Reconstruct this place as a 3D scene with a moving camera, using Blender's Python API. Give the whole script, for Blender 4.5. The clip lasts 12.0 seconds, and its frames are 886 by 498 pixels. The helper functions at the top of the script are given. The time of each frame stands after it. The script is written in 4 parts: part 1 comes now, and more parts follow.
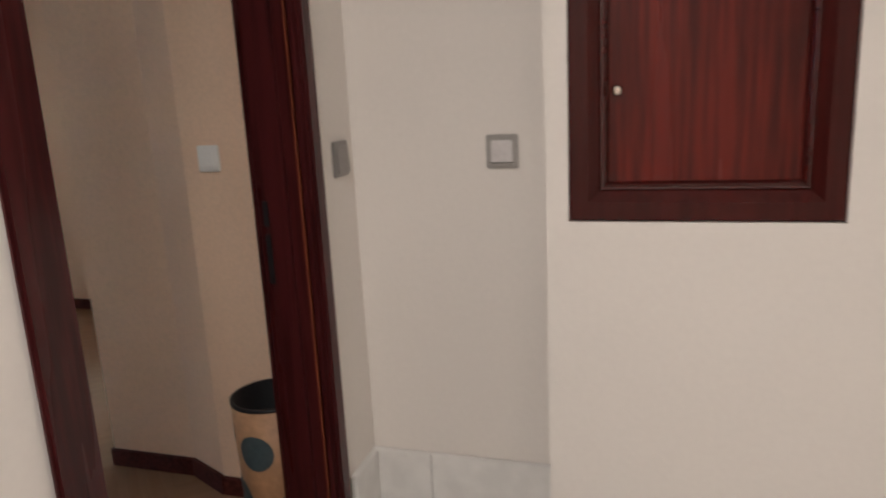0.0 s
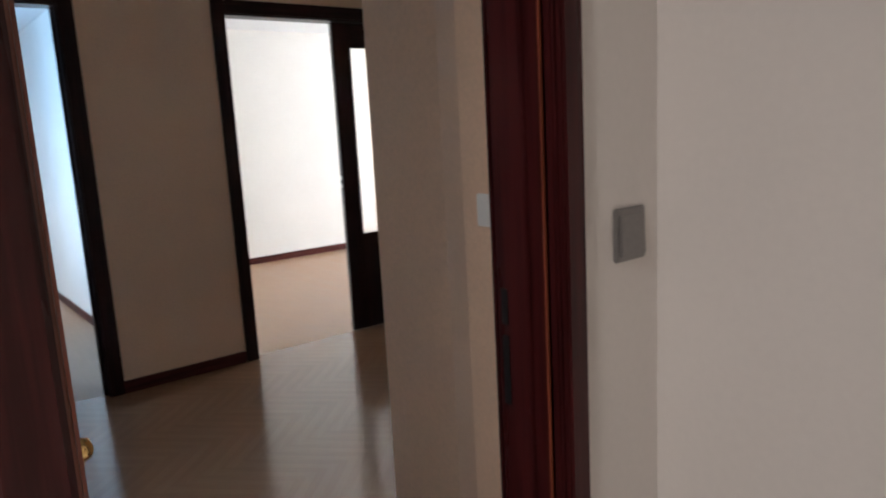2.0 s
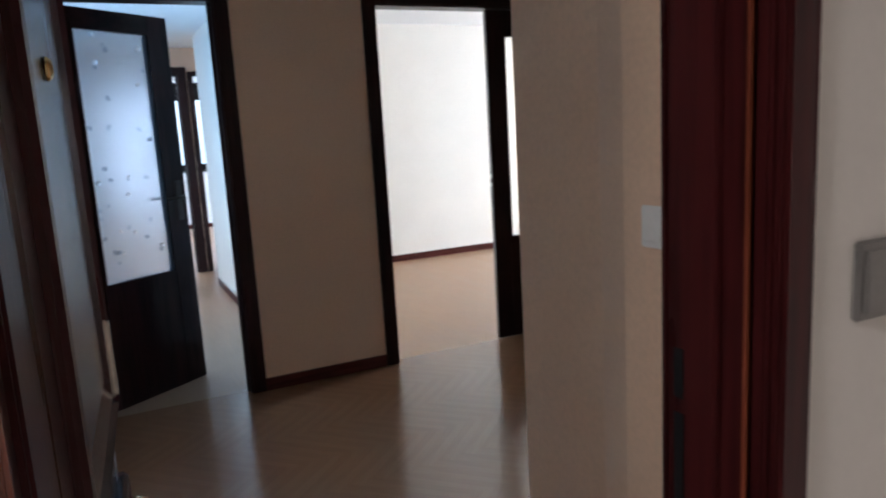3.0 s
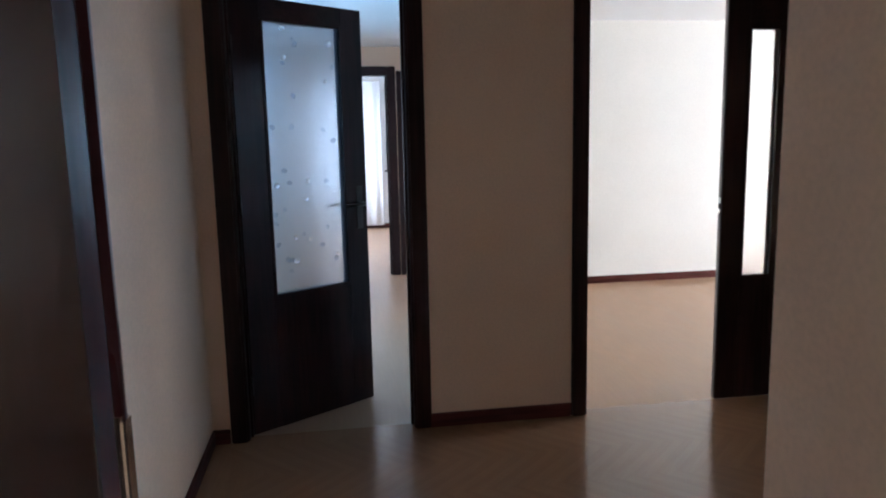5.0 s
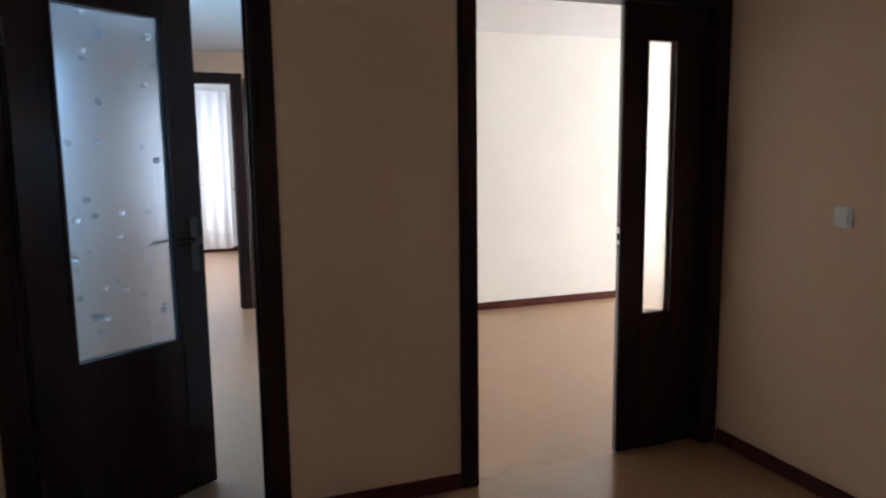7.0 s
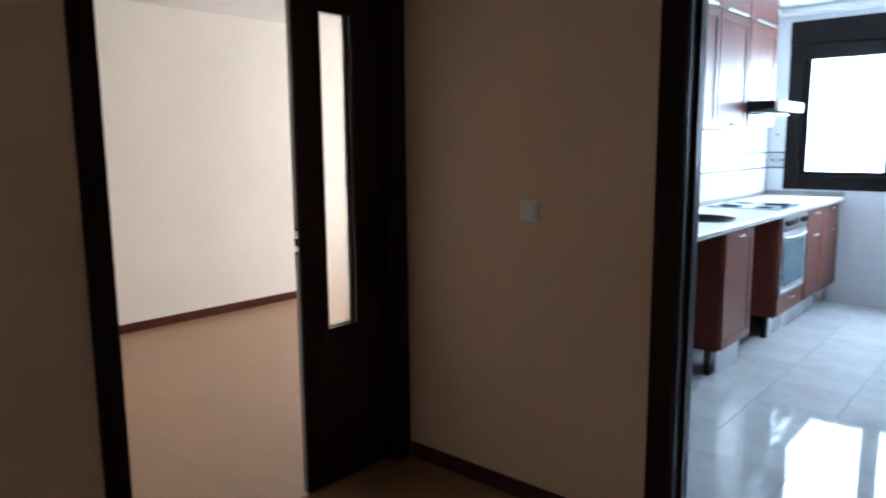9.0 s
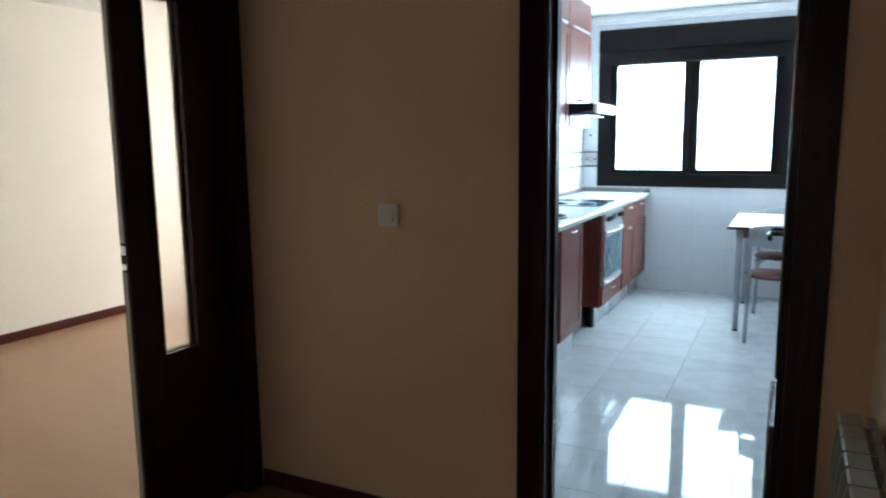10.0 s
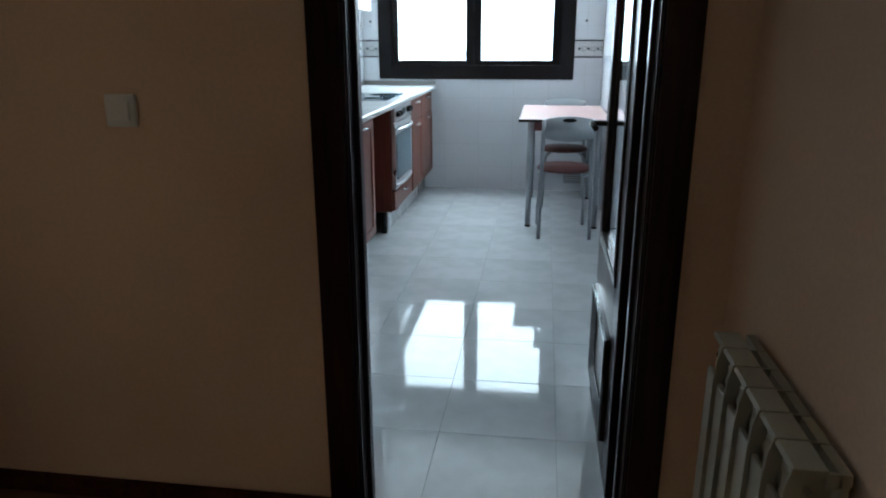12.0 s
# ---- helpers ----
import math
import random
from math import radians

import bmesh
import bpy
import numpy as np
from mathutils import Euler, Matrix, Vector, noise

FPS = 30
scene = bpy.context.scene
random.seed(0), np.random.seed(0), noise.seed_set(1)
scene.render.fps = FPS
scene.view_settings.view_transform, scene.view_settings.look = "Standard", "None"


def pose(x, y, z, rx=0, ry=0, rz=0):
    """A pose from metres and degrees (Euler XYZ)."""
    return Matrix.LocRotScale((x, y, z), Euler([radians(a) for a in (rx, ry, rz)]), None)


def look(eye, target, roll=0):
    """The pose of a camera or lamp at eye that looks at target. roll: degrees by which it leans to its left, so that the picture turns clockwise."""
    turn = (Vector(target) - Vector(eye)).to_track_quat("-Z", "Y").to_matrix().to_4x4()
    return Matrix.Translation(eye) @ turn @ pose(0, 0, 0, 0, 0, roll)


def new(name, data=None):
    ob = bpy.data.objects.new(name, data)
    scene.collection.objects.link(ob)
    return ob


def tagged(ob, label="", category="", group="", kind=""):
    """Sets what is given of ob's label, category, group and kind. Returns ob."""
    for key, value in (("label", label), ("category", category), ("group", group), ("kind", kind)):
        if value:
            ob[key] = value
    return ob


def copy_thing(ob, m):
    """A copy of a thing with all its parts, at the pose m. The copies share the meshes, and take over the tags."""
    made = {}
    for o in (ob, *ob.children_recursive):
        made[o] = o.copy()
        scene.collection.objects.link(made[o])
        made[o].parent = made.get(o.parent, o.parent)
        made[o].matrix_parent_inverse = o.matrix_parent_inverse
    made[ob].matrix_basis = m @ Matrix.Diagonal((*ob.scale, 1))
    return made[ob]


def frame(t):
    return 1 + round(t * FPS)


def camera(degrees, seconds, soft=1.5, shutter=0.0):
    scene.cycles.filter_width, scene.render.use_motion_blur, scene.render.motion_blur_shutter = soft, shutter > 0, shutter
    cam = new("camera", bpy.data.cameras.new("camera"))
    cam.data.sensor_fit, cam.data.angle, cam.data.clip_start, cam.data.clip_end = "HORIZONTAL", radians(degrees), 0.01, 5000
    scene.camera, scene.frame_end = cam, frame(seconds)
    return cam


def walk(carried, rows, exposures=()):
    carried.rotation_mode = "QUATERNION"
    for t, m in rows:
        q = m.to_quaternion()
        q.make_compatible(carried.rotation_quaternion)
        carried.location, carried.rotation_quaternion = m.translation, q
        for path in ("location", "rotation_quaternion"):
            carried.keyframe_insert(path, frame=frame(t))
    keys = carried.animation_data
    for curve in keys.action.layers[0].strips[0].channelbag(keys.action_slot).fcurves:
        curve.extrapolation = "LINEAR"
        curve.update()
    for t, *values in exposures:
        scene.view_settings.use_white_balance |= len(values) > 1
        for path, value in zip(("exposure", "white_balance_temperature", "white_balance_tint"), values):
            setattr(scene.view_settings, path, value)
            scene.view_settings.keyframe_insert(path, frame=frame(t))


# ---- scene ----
cam = camera(64.5, 12.0, soft=2.0, shutter=0.4)
PATH = [
    (0, (4.038, -3.614, 1.3), (3.451, -1.752, 0.865), -2.9),
    (0.5, (4.04, -3.411, 1.303), (3.158, -1.656, 0.923), -2.9),
    (1, (4.0, -3.241, 1.338), (2.91, -1.602, 0.985), -4.2),
    (1.5, (3.997, -3.047, 1.348), (2.627, -1.634, 0.991), -4.0),
    (2, (3.975, -2.908, 1.344), (2.429, -1.686, 1.0), -3.1),
    (2.5, (3.855, -2.785, 1.338), (2.162, -1.771, 1.016), -3.2),
    (3, (3.727, -2.697, 1.34), (1.946, -1.849, 1.007), -3.3),
    (3.5, (3.604, -2.567, 1.335), (1.722, -1.995, 0.974), -4.2),
    (5.5, (3.062, -2.431, 1.373), (1.105, -2.144, 1.078), -1.0),
    (6, (2.899, -2.405, 1.374), (0.968, -1.988, 1.061), -0.9),
    (6.5, (2.728, -2.379, 1.387), (0.826, -1.834, 1.091), 0.1),
    (7, (2.595, -2.359, 1.395), (0.737, -1.67, 1.126), -0.7),
    (9, (2.089, -2.146, 1.379), (0.783, -0.66, 1.084), -0.5),
    (9.5, (2.004, -2.122, 1.381), (0.919, -0.467, 1.089), -0.3),
    (10, (1.889, -2.112, 1.386), (1.011, -0.34, 1.086), -0.6),
    (10.5, (1.799, -2.062, 1.371), (1.138, -0.205, 1.03), -1.2),
    (11, (1.754, -1.93, 1.345), (1.275, -0.034, 0.923), -1.7),
    (11.5, (1.711, -1.808, 1.332), (1.369, 0.091, 0.806), -1.5),
    (12, (1.663, -1.633, 1.308), (1.395, 0.263, 0.731), -0.1),
]
walk(cam, [(t, look(eye, target, roll)) for t, eye, target, roll in PATH],
     [(0, 0.8, 6000, 10), (0.5, 1.0, 6000, 10), (1.0, 0.92, 5950, 10), (1.5, 0.6, 5900, 10), (2.0, 0.42, 5750, 11), (3.0, 0.38, 5550, 10), (3.7, 0.35, 5500, 10), (5.5, 0.36, 5700, 12),
      (7.2, 0.15, 6200, 13), (8.8, -0.28, 6350, 19), (9.4, -0.40, 6600, 8), (10.0, -0.38, 6750, 9), (11.0, -0.78, 7200, 12), (11.5, -0.95, 7200, 12), (12.0, -1.05, 7200, 12)])

# ---- world and lamps ----
world = bpy.data.worlds.new("world")
scene.world = world
world.use_nodes = True
wn = world.node_tree
sky = wn.nodes.new("ShaderNodeTexSky")
sky.sky_type = 'NISHITA'
sky.sun_disc = False
sky.sun_elevation = radians(38)
sky.sun_rotation = radians(150)
sky.air_density = 1.6
sky.dust_density = 3.0
wn.nodes["Background"].inputs[1].default_value = 0.15
wn.links.new(sky.outputs[0], wn.nodes["Background"].inputs[0])


def area(name, m, sx, sy, power, color):
    data = bpy.data.lights.new(name, 'AREA')
    data.shape, data.size, data.size_y, data.energy, data.color = 'RECTANGLE', sx, sy, power, color
    ob = new(name, data)
    ob.matrix_world = m
    return ob


SKY = (0.575, 0.80, 1.0)
# daylight in the window openings
area("kitchen_window_light", look((1.07, 4.76, 1.6), (1.07, 0, 1.2)), 1.52, 1.06, 172, SKY)
area("living_window_light", look((-1.6, 4.65, 1.4), (-1.6, 0, 1.2)), 2.0, 1.6, 140, (0.93, 0.97, 1.0))
# fill for the corridor, set in an added window that stays out of view
area("corridor_fill_light", look((-1.6, -3.14, 1.4), (-1.6, -1.0, 1.2)), 1.1, 1.1, 15, (0.42, 0.69, 1.0))
# fill that brightens the far room's wall and curtain from an added, hidden window
area("far_room_fill_light", look((-6.2, -4.05, 1.4), (-6.2, -1.0, 1.2)), 1.3, 1.1, 95, (0.75, 0.87, 1.0))
# the lamp under the ceiling of the landing
area("landing_lamp_light", look((3.88, -3.95, 2.44), (3.88, -3.95, 0)), 0.35, 0.35, 18.5, (1.0, 0.90, 0.80))


# ---- materials ----
def material(name, color, rough=0.5, metal=0.0, grain=40.0, vary=0.1, bump=0.1, stain=1.5, coat=0.0, stretch=(1, 1, 1), each=0.0):
    """A surface with fine grain, broad stains and a light relief, in metres."""
    m = bpy.data.materials.new(name)
    m.use_nodes = True
    n, l = m.node_tree.nodes, m.node_tree.links
    b = n["Principled BSDF"]
    co = n.new("ShaderNodeTexCoord")
    mp = n.new("ShaderNodeMapping")
    mp.inputs["Scale"].default_value = stretch
    l.new(co.outputs["Object"], mp.inputs["Vector"])
    fine = n.new("ShaderNodeTexNoise")
    fine.inputs["Scale"].default_value, fine.inputs["Detail"].default_value = grain, 6
    broad = n.new("ShaderNodeTexNoise")
    broad.inputs["Scale"].default_value, broad.inputs["Detail"].default_value = stain, 3
    l.new(mp.outputs[0], fine.inputs["Vector"])
    l.new(mp.outputs[0], broad.inputs["Vector"])
    mix = n.new("ShaderNodeMath")
    mix.operation = 'ADD'
    l.new(fine.outputs[0], mix.inputs[0])
    l.new(broad.outputs[0], mix.inputs[1])
    ramp = n.new("ShaderNodeValToRGB")
    ramp.color_ramp.elements[0].position, ramp.color_ramp.elements[1].position = 0.7, 1.3
    ramp.color_ramp.elements[1].position = 1.0
    sc = n.new("ShaderNodeMath")
    sc.operation = 'MULTIPLY'
    sc.inputs[1].default_value = 0.85
    l.new(mix.outputs[0], sc.inputs[0])
    l.new(sc.outputs[0], ramp.inputs[0])
    ramp.color_ramp.elements[0].color = (*[c * (1 - vary) for c in color], 1)
    ramp.color_ramp.elements[1].color = (*[min(1, c * (1 + vary)) for c in color], 1)
    out = ramp.outputs[0]
    if each:
        info = n.new("ShaderNodeObjectInfo")
        geo = n.new("ShaderNodeNewGeometry")
        add = n.new("ShaderNodeMath")
        add.operation = 'ADD'
        l.new(info.outputs["Random"], add.inputs[0])
        l.new(geo.outputs["Random Per Island"], add.inputs[1])
        fr = n.new("ShaderNodeMath")
        fr.operation = 'FRACT'
        l.new(add.outputs[0], fr.inputs[0])
        rng = n.new("ShaderNodeMapRange")
        rng.inputs["To Min"].default_value, rng.inputs["To Max"].default_value = 1 - each, 1 + each
        l.new(fr.outputs[0], rng.inputs[0])
        hsv = n.new("ShaderNodeHueSaturation")
        l.new(rng.outputs[0], hsv.inputs["Value"])
        l.new(out, hsv.inputs["Color"])
        out = hsv.outputs[0]
    l.new(out, b.inputs["Base Color"])
    rr = n.new("ShaderNodeMapRange")
    rr.inputs["To Min"].default_value, rr.inputs["To Max"].default_value = max(0.02, rough * 0.8), min(1, rough * 1.2)
    l.new(broad.outputs[0], rr.inputs[0])
    l.new(rr.outputs[0], b.inputs["Roughness"])
    b.inputs["Metallic"].default_value = metal
    b.inputs["Coat Weight"].default_value = coat
    b.inputs["Coat Roughness"].default_value = 0.12
    if bump:
        bp = n.new("ShaderNodeBump")
        bp.inputs["Strength"].default_value, bp.inputs["Distance"].default_value = bump, 0.004
        l.new(fine.outputs[0], bp.inputs["Height"])
        l.new(bp.outputs[0], b.inputs["Normal"])
    return m


def wood(name, color, rough, axis, coat=0.3, vary=0.35, each=0.0, bump=0.06):
    stretch = [9, 9, 9]
    stretch["xyz".index(axis)] = 0.5
    return material(name, color, rough, 0, 7, vary, bump, 1.2, coat, stretch, each)


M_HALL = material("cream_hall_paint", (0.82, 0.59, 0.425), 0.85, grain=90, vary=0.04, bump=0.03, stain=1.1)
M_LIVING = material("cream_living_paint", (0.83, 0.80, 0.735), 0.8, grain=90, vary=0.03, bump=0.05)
M_LANDING = material("white_landing_paint", (0.76, 0.71, 0.66), 0.7, grain=60, vary=0.014, bump=0.006, stain=1.8)
M_CEIL = material("white_ceiling_paint", (0.80, 0.80, 0.79), 0.7, grain=60, vary=0.02)
M_MARBLE = material("white_marble", (0.74, 0.72, 0.69), 0.3, grain=12, vary=0.06, bump=0.02, stain=3)
M_DOOR = wood("dark_walnut_door", (0.022, 0.0066, 0.0068), 0.36, "z", coat=0.2)
M_DOORX = wood("dark_walnut_rail", (0.022, 0.0066, 0.0068), 0.36, "y", coat=0.2)
M_MAHOG = wood("varnished_mahogany", (0.092, 0.0090, 0.0060), 0.26, "z", coat=0.08, vary=0.45)
M_MAHOGX = wood("varnished_mahogany_rail", (0.05, 0.006, 0.005), 0.16, "x", coat=0.3, vary=0.08)
M_MAHOGD = wood("dark_mahogany_frame", (0.044, 0.0078, 0.008), 0.28, "z", coat=0.08)
M_MAHOGV = wood("polished_mahogany_door", (0.040, 0.0085, 0.009), 0.26, "z", coat=0.15, vary=0.2)
M_GLOSS = wood("glossy_walnut_moulding", (0.014, 0.006, 0.006), 0.12, "z", coat=1.0)
M_BEAD = wood("orange_wood_bead", (0.20, 0.05, 0.024), 0.3, "z")
M_CUP = wood("cupboard_frame_mahogany", (0.052, 0.0058, 0.0048), 0.24, "z", coat=0.08, vary=0.2)
M_BRONZE = material("dark_bronze", (0.06, 0.05, 0.045), 0.35, 0.8, grain=90, vary=0.1)
M_SKIRT = wood("brown_skirting_wood", (0.080, 0.021, 0.017), 0.45, "y", coat=0.0)
M_PARQUET = wood("oak_parquet", (0.33, 0.19, 0.108), 0.2, "x", coat=0.25, vary=0.05, each=0.022, bump=0.0)
M_PARQUETF = wood("oak_parquet_faded", (0.34, 0.20, 0.115), 0.34, "x", coat=0.0, vary=0.05, each=0.015, bump=0.0)
M_SUB = material("parquet_glue_bed", (0.10, 0.06, 0.035), 0.7)
M_TILE = material("pale_grey_floor_tile", (0.58, 0.60, 0.605), 0.045, grain=9, vary=0.06, bump=0.01, stain=2.0, each=0.03)
M_GROUT = material("grey_grout", (0.38, 0.39, 0.40), 0.8)
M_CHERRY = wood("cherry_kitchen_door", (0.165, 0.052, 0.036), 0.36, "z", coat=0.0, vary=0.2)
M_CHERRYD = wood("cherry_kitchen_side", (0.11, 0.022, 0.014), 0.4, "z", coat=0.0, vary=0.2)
M_COUNTER = material("speckled_grey_worktop", (0.50, 0.51, 0.51), 0.3, grain=160, vary=0.3, bump=0.02)
M_STEEL = material("brushed_steel", (0.62, 0.63, 0.64), 0.28, 1.0, grain=120, vary=0.05, bump=0.02)
M_TUBE = material("grey_lacquered_tube", (0.36, 0.38, 0.40), 0.35, 0.6, grain=120, vary=0.05)
M_BRASS = material("polished_brass", (0.80, 0.56, 0.22), 0.16, 1.0, grain=60, vary=0.08, bump=0.02)
M_PALE = material("pale_brass", (0.80, 0.70, 0.60), 0.2, 1.0, grain=60, vary=0.06, bump=0.02)
M_BLACK = material("black_plastic", (0.012, 0.012, 0.013), 0.4, grain=90, vary=0.1)
M_WHITEP = material("white_plastic", (0.86, 0.84, 0.80), 0.35, grain=90, vary=0.02, bump=0.02)
M_GREYP = material("grey_metallic_plastic", (0.27, 0.255, 0.245), 0.35, 0.4, grain=90, vary=0.05, bump=0.02)
M_SATIN = material("satin_silver_rocker", (0.50, 0.49, 0.50), 0.3, 0.8, grain=90, vary=0.05, bump=0.02)
M_GREYL = material("light_grey_plastic", (0.34, 0.325, 0.31), 0.3, 0.4, grain=90, vary=0.05, bump=0.02)
# white enamel darkened to olive: the radiator's shade is put into its colour
M_RAD = material("shaded_white_radiator_enamel", (0.42, 0.38, 0.28), 0.45, grain=60, vary=0.03, bump=0.03)
M_ALU = material("dark_brown_aluminium", (0.012, 0.010, 0.010), 0.4, 0.0, grain=90, vary=0.1)
M_SEAT = material("dark_red_vinyl", (0.095, 0.018, 0.016), 0.4, grain=150, vary=0.1, bump=0.1)
M_TOP = material("pinkish_laminate", (0.66, 0.42, 0.40), 0.25, grain=80, vary=0.05, bump=0.02)
# the blue in this dark glass is a reflection put into the base colour
M_OVEN = material("dark_glass_blue_reflection", (0.10, 0.17, 0.21), 0.08, grain=3, vary=0.1, bump=0)
M_SINK = material("brown_composite_sink", (0.045, 0.020, 0.016), 0.5, grain=160, vary=0.2)
M_CORK = material("tan_bin_paper", (0.42, 0.23, 0.12), 0.55, grain=50, vary=0.12)
M_DOT = material("slate_blue_print", (0.05, 0.075, 0.085), 0.55, grain=50, vary=0.12)
M_CURTAIN = material("white_far_wall_paint", (0.85, 0.86, 0.87), 0.8, grain=40, vary=0.03)
M_CURTAINF = material("white_sheer_fabric", (0.86, 0.87, 0.88), 0.9, grain=220, vary=0.03, bump=0.05)
M_BORDER = material("pale_grey_border_tile", (0.60, 0.61, 0.61), 0.25, grain=26, vary=0.12, bump=0.1)
M_LIST = material("dark_grey_tile_list", (0.06, 0.065, 0.07), 0.3, grain=40, vary=0.2)


def tiled(name, color, joint, w, h, rough):
    """Glazed wall tiles seen only from afar: the joints are in the relief and the colour."""
    m = bpy.data.materials.new(name)
    m.use_nodes = True
    n, l = m.node_tree.nodes, m.node_tree.links
    b = n["Principled BSDF"]
    co = n.new("ShaderNodeTexCoord")
    sp = n.new("ShaderNodeSeparateXYZ")
    l.new(co.outputs["Object"], sp.inputs[0])
    ad = n.new("ShaderNodeMath")
    l.new(sp.outputs[0], ad.inputs[0])
    l.new(sp.outputs[1], ad.inputs[1])
    cb = n.new("ShaderNodeCombineXYZ")
    l.new(ad.outputs[0], cb.inputs[0])
    l.new(sp.outputs[2], cb.inputs[1])
    br = n.new("ShaderNodeTexBrick")
    br.offset = 0
    br.inputs["Scale"].default_value = 1
    br.inputs["Brick Width"].default_value, br.inputs["Row Height"].default_value = w, h
    br.inputs["Mortar Size"].default_value = 0.0025
    br.inputs["Color1"].default_value = (*color, 1)
    br.inputs["Color2"].default_value = (*[c * 0.97 for c in color], 1)
    br.inputs["Mortar"].default_value = (*joint, 1)
    l.new(cb.outputs[0], br.inputs["Vector"])
    l.new(br.outputs[0], b.inputs["Base Color"])
    b.inputs["Roughness"].default_value = rough
    bp = n.new("ShaderNodeBump")
    bp.invert = True
    bp.inputs["Strength"].default_value, bp.inputs["Distance"].default_value = 0.4, 0.002
    l.new(br.outputs[1], bp.inputs["Height"])
    l.new(bp.outputs[0], b.inputs["Normal"])
    return m


M_WTILE = tiled("white_glazed_wall_tile", (0.72, 0.74, 0.76), (0.64, 0.65, 0.66), 0.30, 0.20, 0.18)


def glass(name, rough, tint, bumps=0.0, see=1.0, ior=1.1):
    m = bpy.data.materials.new(name)
    m.use_nodes = True
    n, l = m.node_tree.nodes, m.node_tree.links
    b = n["Principled BSDF"]
    b.inputs["Base Color"].default_value = (*tint, 1)
    b.inputs["Transmission Weight"].default_value = see
    b.inputs["Roughness"].default_value = rough
    b.inputs["IOR"].default_value = ior
    if bumps:
        co = n.new("ShaderNodeTexCoord")
        no = n.new("ShaderNodeTexNoise")
        no.inputs["Scale"].default_value = bumps
        l.new(co.outputs["Object"], no.inputs["Vector"])
        bp = n.new("ShaderNodeBump")
        bp.inputs["Strength"].default_value = 0.3
        l.new(no.outputs[0], bp.inputs["Height"])
        l.new(bp.outputs[0], b.inputs["Normal"])
    return m


M_FROST = glass("frosted_pane", 0.6, (0.66, 0.74, 0.83), 60)
M_FROSTW = glass("pale_frosted_strip", 0.75, (1.0, 0.985, 0.96), 60)
M_CLEAR = glass("clear_pane", 0.0, (0.95, 0.98, 0.98))
M_PANE = glass("door_pane", 0.02, (0.93, 0.97, 0.98), ior=1.5)
M_DROPW = glass("pale_glass_drop", 0.3, (1.0, 1.0, 1.0), ior=1.3)
M_DROPD = glass("grey_glass_drop", 0.05, (0.45, 0.50, 0.58), ior=1.35)
M_BLACK.node_tree.nodes["Principled BSDF"].inputs["Specular IOR Level"].default_value = 0.2
M_ALU.node_tree.nodes["Principled BSDF"].inputs["Specular IOR Level"].default_value = 0.06
for m in (M_HALL, M_LIVING, M_DOOR, M_DOORX, M_SKIRT):
    m.node_tree.nodes["Principled BSDF"].inputs["Specular IOR Level"].default_value = 0.14
for m in (M_CHERRY, M_CHERRYD, M_MAHOGD, M_MAHOGV, M_MAHOG, M_CUP):
    m.node_tree.nodes["Principled BSDF"].inputs["Specular IOR Level"].default_value = 0.25
M_TILE.node_tree.nodes["Principled BSDF"].inputs["Specular IOR Level"].default_value = 0.85
M_BLOB = glass("clear_glass_drop", 0.05, (0.70, 0.76, 0.82), ior=1.45)


# ---- building helpers ----
def link(name, bm, mat, parent=None, label="", bevel=0.0, seg=2):
    if bevel:
        bmesh.ops.bevel(bm, geom=[e for e in bm.edges if e.calc_face_angle(0) > 0.5], offset=bevel, segments=seg, affect='EDGES', clamp_overlap=True)
    me = bpy.data.meshes.new(name)
    bm.to_mesh(me)
    bm.free()
    me.materials.append(mat)
    ob = new(name, me)
    if parent is not None:
        ob.parent = parent
    if label:
        ob["label"] = label
    return ob


def part(name, bm, mat, parent, label="", bevel=0.0, seg=2):
    return link(name, bm, mat, parent, label, bevel, seg)


def thing(name, label, category, group="", kind=""):
    return tagged(new(name), label, category, group, kind)


def box(bm, x0, x1, y0, y1, z0, z1, m=None):
    r = bmesh.ops.create_cube(bm, size=1)
    t = Matrix.Translation(((x0 + x1) / 2, (y0 + y1) / 2, (z0 + z1) / 2)) @ Matrix.Diagonal((abs(x1 - x0), abs(y1 - y0), abs(z1 - z0), 1))
    bmesh.ops.transform(bm, matrix=(m @ t if m else t), verts=r["verts"])
    return bm


def boxes(*rows, m=None):
    bm = bmesh.new()
    for r in rows:
        box(bm, *r, m=m)
    return bm


def cyl(bm, p0, p1, r0, r1=None, seg=20):
    p0, p1 = Vector(p0), Vector(p1)
    d = p1 - p0
    r = bmesh.ops.create_cone(bm, cap_ends=True, segments=seg, radius1=r0, radius2=r0 if r1 is None else r1, depth=d.length)
    bmesh.ops.transform(bm, matrix=Matrix.Translation((p0 + p1) / 2) @ d.to_track_quat('Z', 'Y').to_matrix().to_4x4(), verts=r["verts"])
    for f in {f for v in r["verts"] for f in v.link_faces}:
        f.smooth = len(f.verts) == 4
    return bm


